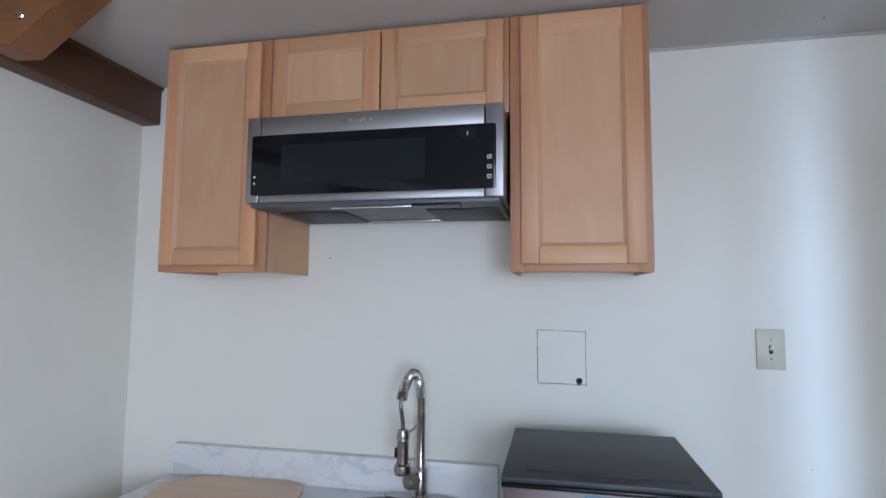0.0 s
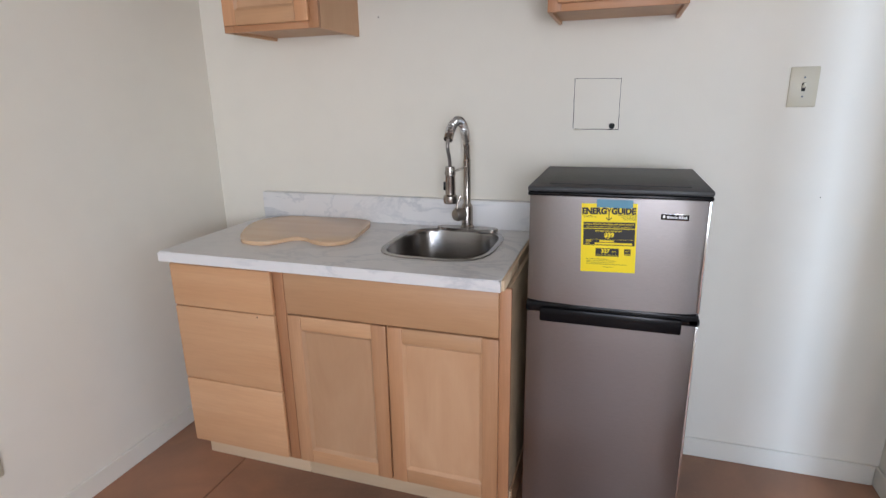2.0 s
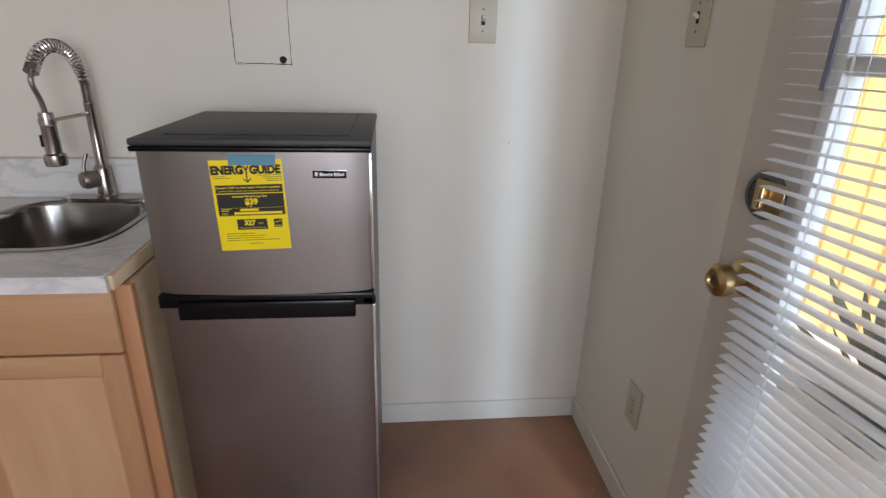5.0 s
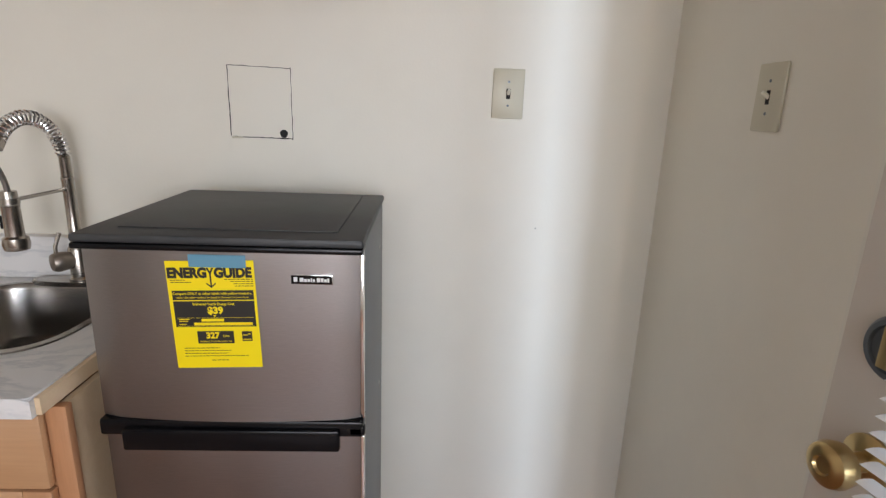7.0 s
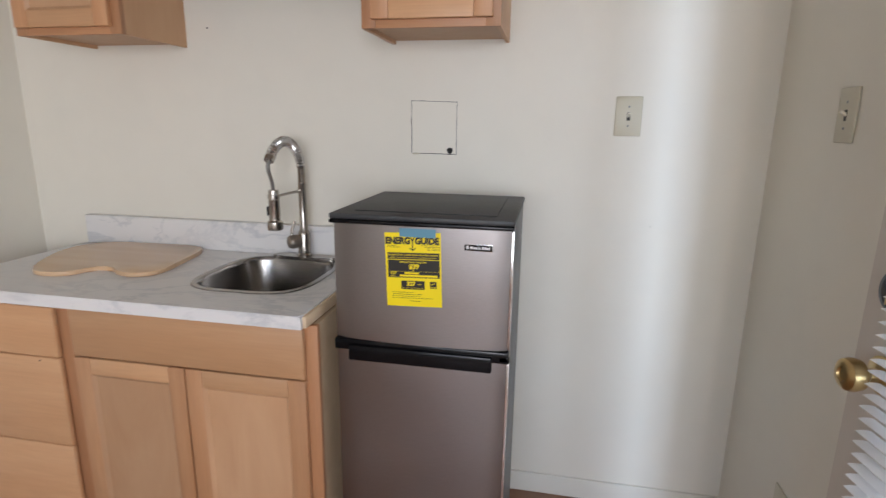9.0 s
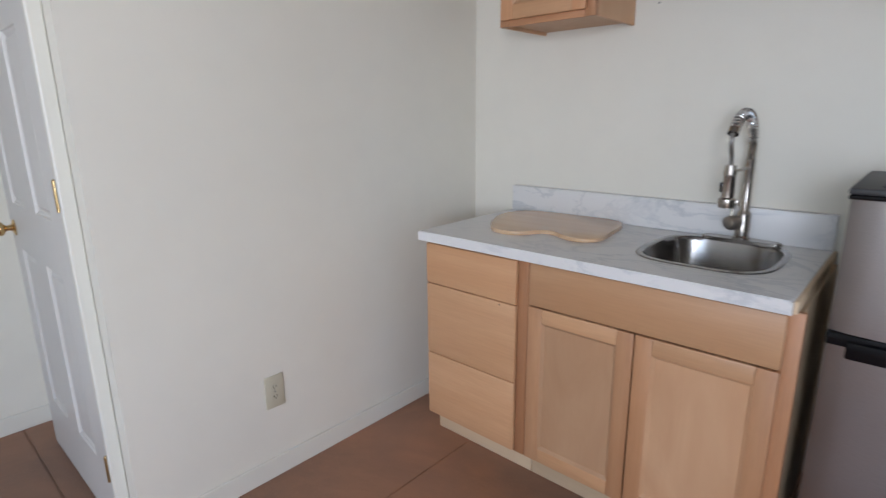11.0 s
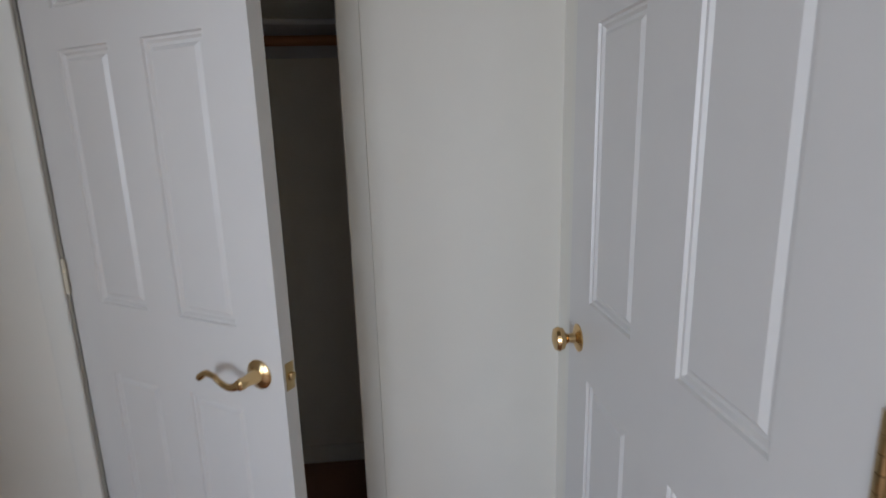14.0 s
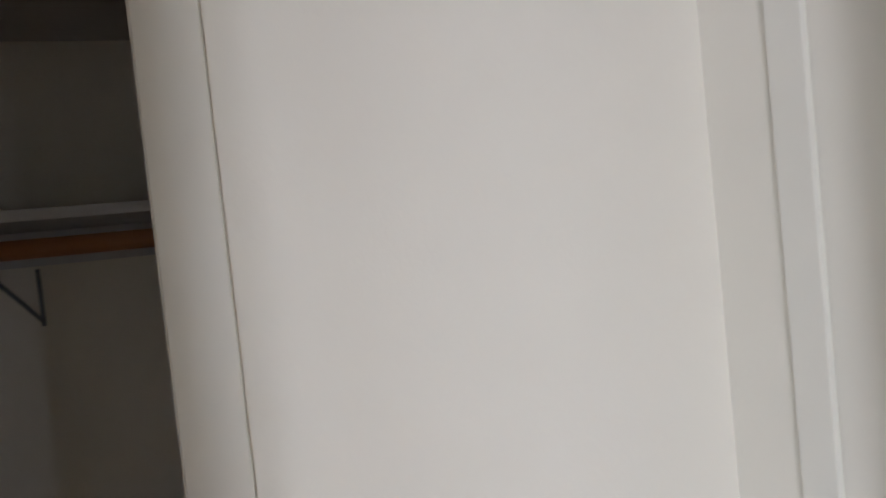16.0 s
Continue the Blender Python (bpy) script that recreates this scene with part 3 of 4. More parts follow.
ZU, ZT = 1.661, 2.440
upper_cabinet(0.372, 0.768, ZU, ZT, [(0.386, 0.738, ZU + 0.022, ZT - 0.012)], "tall maple wall cabinet with one door beside the beam")
upper_cabinet(0.770, 1.556, 2.141, ZT, [(0.784, 1.151, 2.150, ZT - 0.012), (1.156, 1.540, 2.150, ZT - 0.012)], "short two-door maple wall cabinet above the microwave")
upper_cabinet(1.558, 1.957, ZU, ZT, [(1.590, 1.936, ZU + 0.022, ZT - 0.012)], "tall maple wall cabinet with one door above the fridge")

# microwave
mw = thing("microwave", (1.145, -0.2, 1.865), "stainless low-profile over-the-range microwave with a black glass door", "microwave")
MX0, MX1, MZ0, MZ1, MYF = 0.750, 1.548, 1.868, 2.138, -0.415
part("body", boxes((MX0 + 0.002, MX1 - 0.002, MYF + 0.035, -0.002, MZ0 + 0.004, MZ1 - 0.001), bev=0.003), M_FSIDE, mw, "grey metal body")
for a, b in ((MX0, MX0 + 0.045), (MX1 - 0.052, MX1)):
    part("end_trim", boxes((a, b, MYF, MYF + 0.034, MZ0, MZ1), bev=0.004), M_STEEL, mw, "brushed steel end trim")
bm = bmesh.new()
box(bm, MX0 + 0.047, MX1 - 0.054, MYF, MYF + 0.034, MZ1 - 0.064, MZ1, bev=0.004)
box(bm, MX0 + 0.047, MX1 - 0.054, MYF, MYF + 0.034, MZ0, MZ0 + 0.029, bev=0.004)
door_mw = part("door", bm, M_STEEL, mw, "brushed steel door frame")
bm = slab(rounded((MX0 + MX1) / 2, 0, (MX1 - MX0) / 2 - 0.021, 0.0935, 64, 48), 0, 0.006, 0.001)
for v in bm.verts:
    x, y, z = v.co
    v.co = Vector((x, MYF + 0.001 - z, 1.984 + y))
g = part("door_glass", bm, M_GLASSB, mw, "black glass door")
part("window", boxes((MX0 + 0.12, MX1 - 0.225, MYF - 0.0056, MYF - 0.0051, 1.925, 2.045), bev=0.0), M_SCREEN, g, smooth=False)
part("display", boxes((MX1 - 0.125, MX1 - 0.078, MYF - 0.0058, MYF - 0.0052, 2.035, 2.066)), M_SCREEN, g, "dark clock display", smooth=False)
bm = bmesh.new()
for k in range(3):
    z = 1.975 - k * 0.028
    for a in (0, 1):
        box(bm, MX1 - 0.046, MX1 - 0.033, MYF - 0.006, MYF - 0.0053, z + a * 0.009, z + a * 0.009 + 0.0016)
        box(bm, MX1 - 0.046 + a * 0.0115, MX1 - 0.0445 + a * 0.0115, MYF - 0.006, MYF - 0.0053, z, z + 0.009)
    box(bm, MX1 - 0.041, MX1 - 0.038, MYF - 0.006, MYF - 0.0053, z + 0.0035, z + 0.0065)
for z in (1.925, 1.945):
    box(bm, MX0 + 0.030, MX0 + 0.036, MYF - 0.006, MYF - 0.0053, z, z + 0.0055)
box(bm, MX1 - 0.1035, MX1 - 0.1015, MYF - 0.0062, MYF - 0.0058, 2.046, 2.056)
part("touch_marks", bm, M_WHITEINK, g, "pale touch symbols", smooth=False, kind="stuff")
bm = bmesh.new()
for k, w in enumerate((0.012, 0.006, 0.009, 0.008, 0.010, 0.007, 0.009)):
    x = 1.085 + k * 0.0105
    box(bm, x, x + min(w, 0.0085), MYF - 0.001, MYF + 0.001, 2.103, 2.115 + (0.005 if k in (0, 4) else 0), bev=0.0005, seg=1)
part("badge", bm, M_CHROME, mw, "small raised metal badge")
part("underside", boxes((MX0 + 0.012, MX1 - 0.012, MYF + 0.012, -0.01, MZ0 - 0.012, MZ0 + 0.003), bev=0.003), M_MWGREY, mw, "slate-grey underside")
part("grease_filter", boxes((MX0 + 0.06, MX0 + 0.28, -0.30, -0.06, MZ0 - 0.0165, MZ0 - 0.0125), bev=0.001), M_FILTER, mw, "dark mesh grease filter")
part("grease_filter", boxes((MX1 - 0.25, MX1 - 0.03, -0.30, -0.06, MZ0 - 0.0165, MZ0 - 0.0125), bev=0.001), M_FILTER, mw, "dark mesh grease filter")
part("lamp_cover", boxes((1.02, 1.27, MYF + 0.035, MYF + 0.050, MZ0 - 0.016, MZ0 - 0.0125), bev=0.001), M_CHROME, mw, "pale strip on the underside")
part("lamp_cover", boxes((1.03, 1.31, -0.075, -0.060, MZ0 - 0.016, MZ0 - 0.0125), bev=0.001), M_CHROME, mw, "pale strip on the underside")
part("control_lip", boxes((1.28, 1.42, MYF + 0.006, MYF + 0.05, MZ0 - 0.020, MZ0 - 0.0125), bev=0.002), M_BLACK, mw, "black plastic lip")


# base cabinets
def base_unit(x0, x1, label, group):
    cab = thing("base_cabinet", ((x0 + x1) / 2, -0.3, 0), label, "cabinet", group)
    yb, yf, z0, z1 = -0.03, -0.587, 0.102, 0.862
    shell(cab, x0, x1, yb, yf, z0, z1, z0)
    for a in (x0, x1 - 0.012):
        part("side_foot", boxes((a, a + 0.012, -0.534, yb, 0, z0 - 0.0005)), M_PANEL, cab, smooth=False)
    part("frame_rail", boxes((x0 + 0.036, x1 - 0.036, yf - 0.0185, yf - 0.0005, 0.665, 0.70), bev=0.0015), M_FRAME_H, cab)
    part("toe_kick", boxes((x0 + 0.001, x1 - 0.001, -0.547, -0.5345, 0.001, 0.1), bev=0.001), M_KICK, cab, "raw plywood toe kick")
    return cab


def drawer_front(parent, x0, x1, z0, z1, name="drawer_front"):
    bm = boxes((x0, x1, -0.6255, -0.6065, z0, z1), bev=0.0065)
    return part(name, bm, M_MAPLE_H, parent, "plain maple slab drawer front")


dc = base_unit(0.243, 0.722, "maple base cabinet with three drawers and no handles", "maple base cabinets")
part("frame_rail", boxes((0.243 + 0.036, 0.722 - 0.036, -0.6055, -0.5875, 0.372, 0.408), bev=0.0015), M_FRAME_H, dc)
for lo, hi in ((0.6905, 0.853), (0.3915, 0.6885), (0.112, 0.3895)):
    df = drawer_front(dc, 0.253, 0.684, lo, hi)
part("knot", lathe([(0, 0.003), (0.0006, 0.003)], (0.615, -0.6257, 0.678), (0, -1, 0), 8), M_DARK, dc)
sc = base_unit(0.724, 1.518, "maple sink base cabinet with a false drawer front and two doors", "maple base cabinets")
drawer_front(sc, 0.738, 1.484, 0.706, 0.856, "false_front")
frame_door(sc, 0.738, 1.108, 0.118, 0.702, -0.6255)
frame_door(sc, 1.113, 1.484, 0.118, 0.702, -0.6255)

# worktop with its sink hole
CX0, CX1, CY0, CY1, CZ0, CZ1 = 0.236, 1.493, -0.650, -0.0015, 0.865, 0.902
SX, SY, SHX, SHY = 1.205, -0.285, 0.205, 0.222
outline = rounded(SX, SY, SHX - 0.012, SHY - 0.012, 64, 3.6)
bm = bmesh.new()
rect = []
for hx, hy in outline:
    dx, dy = hx - SX, hy - SY
    k = min((CX1 - SX) / dx if dx > 1e-9 else (CX0 - SX) / dx if dx < -1e-9 else 1e9, (CY1 - SY) / dy if dy > 1e-9 else (CY0 - SY) / dy if dy < -1e-9 else 1e9)
    rect.append([SX + dx * k, SY + dy * k])
for cx, cy in ((CX0, CY0), (CX1, CY0), (CX1, CY1), (CX0, CY1)):
    best = min(range(64), key=lambda q_: math.hypot(rect[q_][0] - cx, rect[q_][1] - cy))
    rect[best] = [cx, cy]
loops = [[bm.verts.new((x, y, z)) for x, y in pts] for pts, z in ((outline, CZ0), (outline, CZ1), (rect, CZ1), (rect, CZ0))]
for a, b in ((0, 1), (1, 2), (2, 3), (3, 0)):
    for k in range(64):
        bm.faces.new((loops[a][k], loops[a][(k + 1) % 64], loops[b][(k + 1) % 64], loops[b][k]))
edge = [e for e in bm.edges if all(v in loops[2] for v in e.verts)]
bmesh.ops.bevel(bm, geom=edge, offset=0.005, segments=3, affect="EDGES")
top = thing("worktop", (0.87, -0.33, CZ0), "white marble-look laminate worktop on the base cabinets", "worktop")
part("slab", bm, M_MARBLE, top, "white laminate with grey veins")
part("backsplash", boxes((0.250, CX1, -0.034, -0.0015, CZ1 + 0.0003, 1.0185), bev=0.003), M_MARBLE, top, "low white laminate backsplash")
part("end_strip", boxes((CX1 + 0.0003, CX1 + 0.010, CY0 + 0.010, CY1 - 0.004, CZ0 + 0.002, CZ1 - 0.003), bev=0.0008), M_KICK, top, "raw wooden end of the worktop")

# sink
sink = thing("sink", (SX, SY, 0.74), "small brushed stainless bar sink set into the worktop", "sink")
bm = bmesh.new()
n = 64
prev = None
for hx, hy, z, pw in ((SHX, SHY, CZ1 + 0.0006, 3.4), (SHX - 0.002, SHY - 0.002, CZ1 + 0.0035, 3.4), (SHX - 0.017, SHY - 0.017, CZ1 + 0.004, 3.5), (SHX - 0.021, SHY - 0.021, CZ1 + 0.001, 3.6),
                      (SHX - 0.025, SHY - 0.025, CZ1 - 0.012, 3.7), (SHX - 0.032, SHY - 0.032, CZ1 - 0.11, 3.9), (SHX - 0.040, SHY - 0.040, CZ1 - 0.137, 4.0), (SHX - 0.062, SHY - 0.062, CZ1 - 0.150, 3.6),
                      (0.045, 0.045, CZ1 - 0.155, 2.0), (0.041, 0.041, CZ1 - 0.158, 2.0)):
    ring = [bm.verts.new((x, y, z)) for x, y in rounded(SX, SY, hx, hy, n, pw)]
    if prev:
        for k in range(n):
            bm.faces.new((prev[k], prev[(k + 1) % n], ring[(k + 1) % n], ring[k]))
    prev = ring
bm.faces.new(prev)
part("bowl", bm, M_SINK, sink, "brushed steel bowl")
part("drain", lathe([(0, 0.038), (0.003, 0.038), (0.0035, 0.028), (0.001, 0.024), (0.001, 0.004)], (SX, SY, CZ1 - 0.1578)), M_CHROME, sink, "steel drain")

# faucet
FX, FY, FZ = 1.236, -0.078, CZ1 + 0.006
faucet = thing("faucet", (FX, FY, FZ), "brushed-nickel spring-neck kitchen faucet with a pull-down spray head", "faucet")
part("deck_plate", slab(rounded(FX, FY, 0.125, 0.028, 48, 2.6), CZ1 + 0.0015, FZ + 0.008, 0.003), M_NICKEL, faucet, "oval nickel deck plate")
part("body", lathe([(0, 0.027), (0.006, 0.027), (0.012, 0.0225), (0.085, 0.0225), (0.092, 0.019), (0.10, 0.0142), (0.262, 0.0138), (0.264, 0.0150), (0.270, 0.0150)], (FX, FY, FZ + 0.008)), M_NICKEL, faucet, "nickel riser body")
hub = part("handle_hub", lathe([(0, 0.018), (0.012, 0.024), (0.036, 0.026), (0.046, 0.021), (0.049, 0.010)], (FX - 0.008, FY - 0.012, FZ + 0.066), (-0.62, -0.78, 0)), M_SATIN, faucet, "round satin nickel handle hub")
bm = bmesh.new()
tube(bm, [(FX - 0.030, FY - 0.040, FZ + 0.078), (FX - 0.028, FY - 0.040, FZ + 0.108), (FX - 0.018, FY - 0.034, FZ + 0.142)], [0.005, 0.0045, 0.0055], 10)
part("handle_lever", bm, M_NICKEL, hub)
fd = Vector((-0.06, -1.0, 0)).normalized()
RB = 0.105
zs_ = FZ + 0.322
core = [Vector((FX, FY, FZ + 0.318)), Vector((FX, FY, zs_))]
for k in range(1, 17):
    a = math.pi * 0.82 * k / 16
    core.append(Vector((FX, FY, zs_)) + fd * RB * (1 - math.cos(a)) + Vector((0, 0, RB * math.sin(a))))
endp = core[-1]
endd = (core[-1] - core[-2]).normalized()
bm = bmesh.new()
tube(bm, core, 0.0065, 12)
part("hose", bm, M_HOSE, faucet, "grey metal hose inside the spring")
# the spring winds round the hose
acc = [0.0]
for a, b in zip(core, core[1:]):
    acc.append(acc[-1] + (b - a).length)


def along(s):
    for i in range(len(core) - 1):
        if s <= acc[i + 1] or i == len(core) - 2:
            k = (s - acc[i]) / (acc[i + 1] - acc[i])
            return core[i].lerp(core[i + 1], k), (core[min(i + 2, len(core) - 1)] - core[max(i - 1, 0)]).normalized()


ribs = [(0, 0.0125)]
for k in range(11):
    ribs += [(0.0012 + k * 0.0047, 0.0118), (0.0035 + k * 0.0047, 0.0138)]
part("spring_sleeve", lathe(ribs + [(0.054, 0.0118), (0.056, 0.010)], (FX, FY, FZ + 0.278)), M_NICKEL, faucet, "tightly wound lower spring")
coil = []
turns = 23
side = fd.cross(Vector((0, 0, 1))).normalized()
for k in range(turns * 9 + 1):
    s = 0.014 + (acc[-1] - 0.014) * k / (turns * 9)
    p_, d_ = along(s)
    out = side.cross(d_).normalized()
    a = 2 * math.pi * k / 9
    coil.append(p_ + 0.0158 * (math.cos(a) * side + math.sin(a) * out))
bm = bmesh.new()
tube(bm, coil, 0.0024, 6)
part("spring", bm, M_CHROME, faucet, "shiny coiled spring")
bm = bmesh.new()
tube(bm, [endp - endd * 0.004, endp + endd * 0.014], 0.0165, 20)
part("end_collar", bm, M_NICKEL, faucet)
head_top = Vector((FX, FY, FZ + 0.272)) + fd * 0.186
bm = bmesh.new()
bend = []
for k in range(13):
    u = k / 12
    a_, b_, c_, d_ = endp + endd * 0.010, endp + endd * 0.055, head_top + Vector((0, 0, 0.055)) + fd * 0.004, head_top - Vector((0, 0, 0.002))
    bend.append(a_ * (1 - u) ** 3 + b_ * 3 * u * (1 - u) ** 2 + c_ * 3 * u * u * (1 - u) + d_ * u ** 3)
tube(bm, bend, 0.0062, 12)
part("lower_hose", bm, M_HOSE, faucet, "grey braided lower hose")
hd = part("spray_head", lathe([(0, 0.0165), (0.030, 0.0175), (0.032, 0.0185), (0.034, 0.0175), (0.100, 0.0185), (0.105, 0.025), (0.120, 0.0265), (0.132, 0.024), (0.133, 0.018)], head_top, (0, 0, -1)), M_NICKEL, faucet, "brushed-nickel spray head")
part("spray_button", boxes((head_top.x - 0.025, head_top.x - 0.0165, head_top.y - 0.006, head_top.y + 0.006, head_top.z - 0.085, head_top.z - 0.055), bev=0.002), M_BLACK, hd, "black spray button")
bm = bmesh.new()
arm_a = Vector((FX, FY, FZ + 0.250))
tube(bm, [arm_a + fd * 0.014, arm_a + fd * 0.170], 0.0045, 10)
tube(bm, [arm_a + fd * 0.186 + Vector((0, 0, -0.006)), arm_a + fd * 0.186 + Vector((0, 0, 0.006))], 0.0195, 20)
part("holder_arm", bm, M_NICKEL, faucet, "thin nickel holder arm")

# cutting board
ctrl = [(0.455, -0.468), (0.365, -0.330), (0.318, -0.190), (0.345, -0.088), (0.430, -0.052), (0.600, -0.040), (0.760, -0.042), (0.820, -0.100), (0.852, -0.260), (0.866, -0.385), (0.810, -0.438),
        (0.735, -0.420), (0.690, -0.390), (0.655, -0.390), (0.622, -0.414), (0.600, -0.470), (0.535, -0.492)]
pts = []
m_ = len(ctrl)
for i in range(m_):
    p0, p1, p2, p3 = [Vector((*ctrl[(i + k) % m_], 0)) for k in (-1, 0, 1, 2)]
    for s in (0, 0.25, 0.5, 0.75):
        v = 0.5 * (2 * p1 + (p2 - p0) * s + (2 * p0 - 5 * p1 + 4 * p2 - p3) * s * s + (3 * p1 - p0 - 3 * p2 + p3) * s ** 3)
        pts.append((v.x, v.y))
single("cutting_board", slab(pts, CZ1 + 0.0005, CZ1 + 0.0155, 0.004, 3), M_BOARD, (0.59, -0.26, CZ1), "varnished pale wooden cutting board with a notched front on the worktop", "cutting board")

# fridge
FR0, FR1, FYF, FYB, FTOP = 1.556, 2.036, -0.590, -0.120, 1.172
fridge = thing("refrigerator", ((FR0 + FR1) / 2, -0.35, 0), "small two-door brushed stainless refrigerator with a black plastic top", "refrigerator")
part("cabinet", boxes((FR0 + 0.004, FR1 - 0.004, FYF + 0.055, FYB, 0.035, FTOP - 0.023), bev=0.004), M_FSIDE, fridge, "grey textured steel cabinet")
part("top", boxes((FR0, FR1, FYF - 0.004, FYB, FTOP - 0.015, FTOP), bev=0.005), M_LID, fridge, "scuffed charcoal plastic top")
part("top_inset", boxes((FR0 + 0.055, FR1 - 0.05, FYF + 0.045, FYB - 0.03, FTOP + 0.0002, FTOP + 0.0028), bev=0.001), M_LID, fridge, "raised panel of the plastic top")
part("top_trim", boxes((FR0 + 0.001, FR1 - 0.001, FYF - 0.0055, FYF + 0.045, FTOP - 0.026, FTOP - 0.0155), bev=0.003), M_BLACK, fridge, "glossy black trim")


def fridge_door(z0, z1, name):
    bm = bmesh.new()
    n_, bow = 14, 0.016
    front, back = [], []
    for k in range(n_ + 1):
        s = k / n_
        x = FR0 + 0.004 + (FR1 - FR0 - 0.008) * s
        y = FYF + bow * (2 * s - 1) ** 2 + (0.006 if k in (0, n_) else 0)
        front.append([bm.verts.new((x, y, z)) for z in (z0, z0 + 0.004, z1 - 0.004, z1)])
        back.append([bm.verts.new((x, FYF + 0.052, z)) for z in (z0, z1)])
    for k in range(n_):
        a, b = front[k], front[k + 1]
        for q_ in range(3):
            bm.faces.new((a[q_], b[q_], b[q_ + 1], a[q_ + 1]))
        bm.faces.new((front[k][3], front[k + 1][3], back[k + 1][1], back[k][1]))
        bm.faces.new((front[k][0], front[k + 1][0], back[k + 1][0], back[k][0]))
        bm.faces.new((back[k][0], back[k + 1][0], back[k + 1][1], back[k][1]))
    for k in (0, n_):
        bm.faces.new((front[k][0], front[k][1], front[k][2], front[k][3], back[k][1], back[k][0]))
    return part(name, bm, M_FSTEEL, fridge, "brushed stainless door")


fz_door = fridge_door(0.826, 1.145, "freezer_door")
low_door = fridge_door(0.030, 0.792, "fridge_door")
for z in ((0.826, 1.145), (0.030, 0.792)):
    part("door_edge", boxes((FR1 - 0.0085, FR1 - 0.001, FYF + 0.014, FYF + 0.024, z[0] + 0.002, z[1] - 0.002), bev=0.002), M_CHROME, fz_door if z[0] > 0.5 else low_door, "bright metal edge strip")
part("divider", boxes((FR0 + 0.002, FR1 - 0.002, FYF + 0.004, FYF + 0.053, 0.793, 0.825), bev=0.005), M_BLACK, fridge, "glossy black divider")
part("handle_lip", boxes((FR0 + 0.045, FR1 - 0.045, FYF - 0.007, FYF + 0.010, 0.768, 0.812), bev=0.005), M_BLACK, low_door, "black recessed grip")
part("hinge_cap", boxes((FR1 - 0.03, FR1 + 0.001, FYF + 0.004, FYF + 0.02, 0.796, 0.815), bev=0.004), M_BLACK, fridge, "black hinge cap")
for x in (FR0 + 0.03, FR1 - 0.03):
    part("foot", lathe([(0, 0.011), (0.006, 0.011), (0.008, 0.007), (0.045, 0.007)], (x, FYF + 0.045, 0.0)), M_BLACK, fridge, "black levelling foot")
part("kick_plate", boxes((FR0 + 0.01, FR1 - 0.01, FYF + 0.05, FYF + 0.06, 0.012, 0.046), bev=0.002), M_BLACK, fridge)
for y, z in ((-0.21, 1.06), (-0.21, 0.70), (-0.545, 1.128)):
    part("screw", lathe([(0, 0.0045), (0.0012, 0.0042), (0.0016, 0.001)], (FR1 - 0.0042, y, z), (1, 0, 0), 12), M_CHROME, fridge, "small steel screw head")
# badge: plain shapes
bd = part("badge", boxes((1.911, 1.983, FYF + 0.0085 - 0.004, FYF + 0.0105, 1.090, 1.108), bev=0.0015), M_CHROME, fz_door, "small framed badge")
part("badge_face", boxes((1.9125, 1.9815, FYF + 0.0035, FYF + 0.0048, 1.0915, 1.1065)), M_BLACK, bd, smooth=False)
bm = bmesh.new()
x = 1.927
for w, h in ((0.0065, 0.007), (0.0045, 0.005), (0.0045, 0.005), (0.002, 0.007), (0.004, 0.005), (0, 0), (0.0055, 0.007), (0.0045, 0.007), (0.0045, 0.005), (0.003, 0.007)):
    if w:
        box(bm, x, x + w, FYF + 0.0030, FYF + 0.0036, 1.0955, 1.0955 + h)
    x += w + 0.0011 if w else 0.002
box(bm, 1.917, 1.923, FYF + 0.0030, FYF + 0.0036, 1.0955, 1.1035)
part("badge_marks", bm, M_WHITEINK, bd, smooth=False)

# yellow energy label, following the slight bow of the door
label = thing("energy_label", (1.786, FYF + 0.002, 1.036), "bright yellow energy guide label taped to the freezer door", "label")
LX0, LX1, LZ0, LZ1, LY = 1.709, 1.855, 0.941, 1.136, FYF - 0.0003


def flat(name, x0, x1, z0, z1, d, mat, parent, lab=""):
    return part(name, boxes((x0, x1, LY - d - 0.0003, LY - d, z0, z1)), mat, parent, lab, smooth=False)


sheet = part("sheet", boxes((LX0, LX1, LY - 0.0004, LY + 0.0013, LZ0, LZ1)), M_YELLOW, label, "yellow paper", smooth=False)
flat("black_band", LX0 + 0.006, LX1 - 0.004, LZ1 - 0.069, LZ1 - 0.052, 0.0005, M_INK, sheet)
flat("black_band", LX0 + 0.006, LX1 - 0.004, LZ1 - 0.118, LZ1 - 0.071, 0.0005, M_INK, sheet)
flat("black_band", LX0 + 0.040, LX0 + 0.102, LZ1 - 0.149, LZ1 - 0.126, 0.0005, M_INK, sheet)
flat("black_band", LX0 + 0.116, LX0 + 0.133, LZ1 - 0.145, LZ1 - 0.127, 0.0005, M_INK, sheet)
flat("yellow_bar", LX0 + 0.050, LX0 + 0.088, LZ1 - 0.108, LZ1 - 0.103, 0.0009, M_YELLOW, sheet)
flat("yellow_bar", LX0 + 0.037, LX1 - 0.010, LZ1 - 0.115, LZ1 - 0.110, 0.0009, M_YELLOW, sheet)
for a in (LZ1 - 0.1015, LZ1 - 0.1165):
    flat("rule", LX0 + 0.010, LX1 - 0.007, a, a + 0.0004, 0.0009, M_YELLOW, sheet)
bm = bmesh.new()
rnd = random.Random(4)
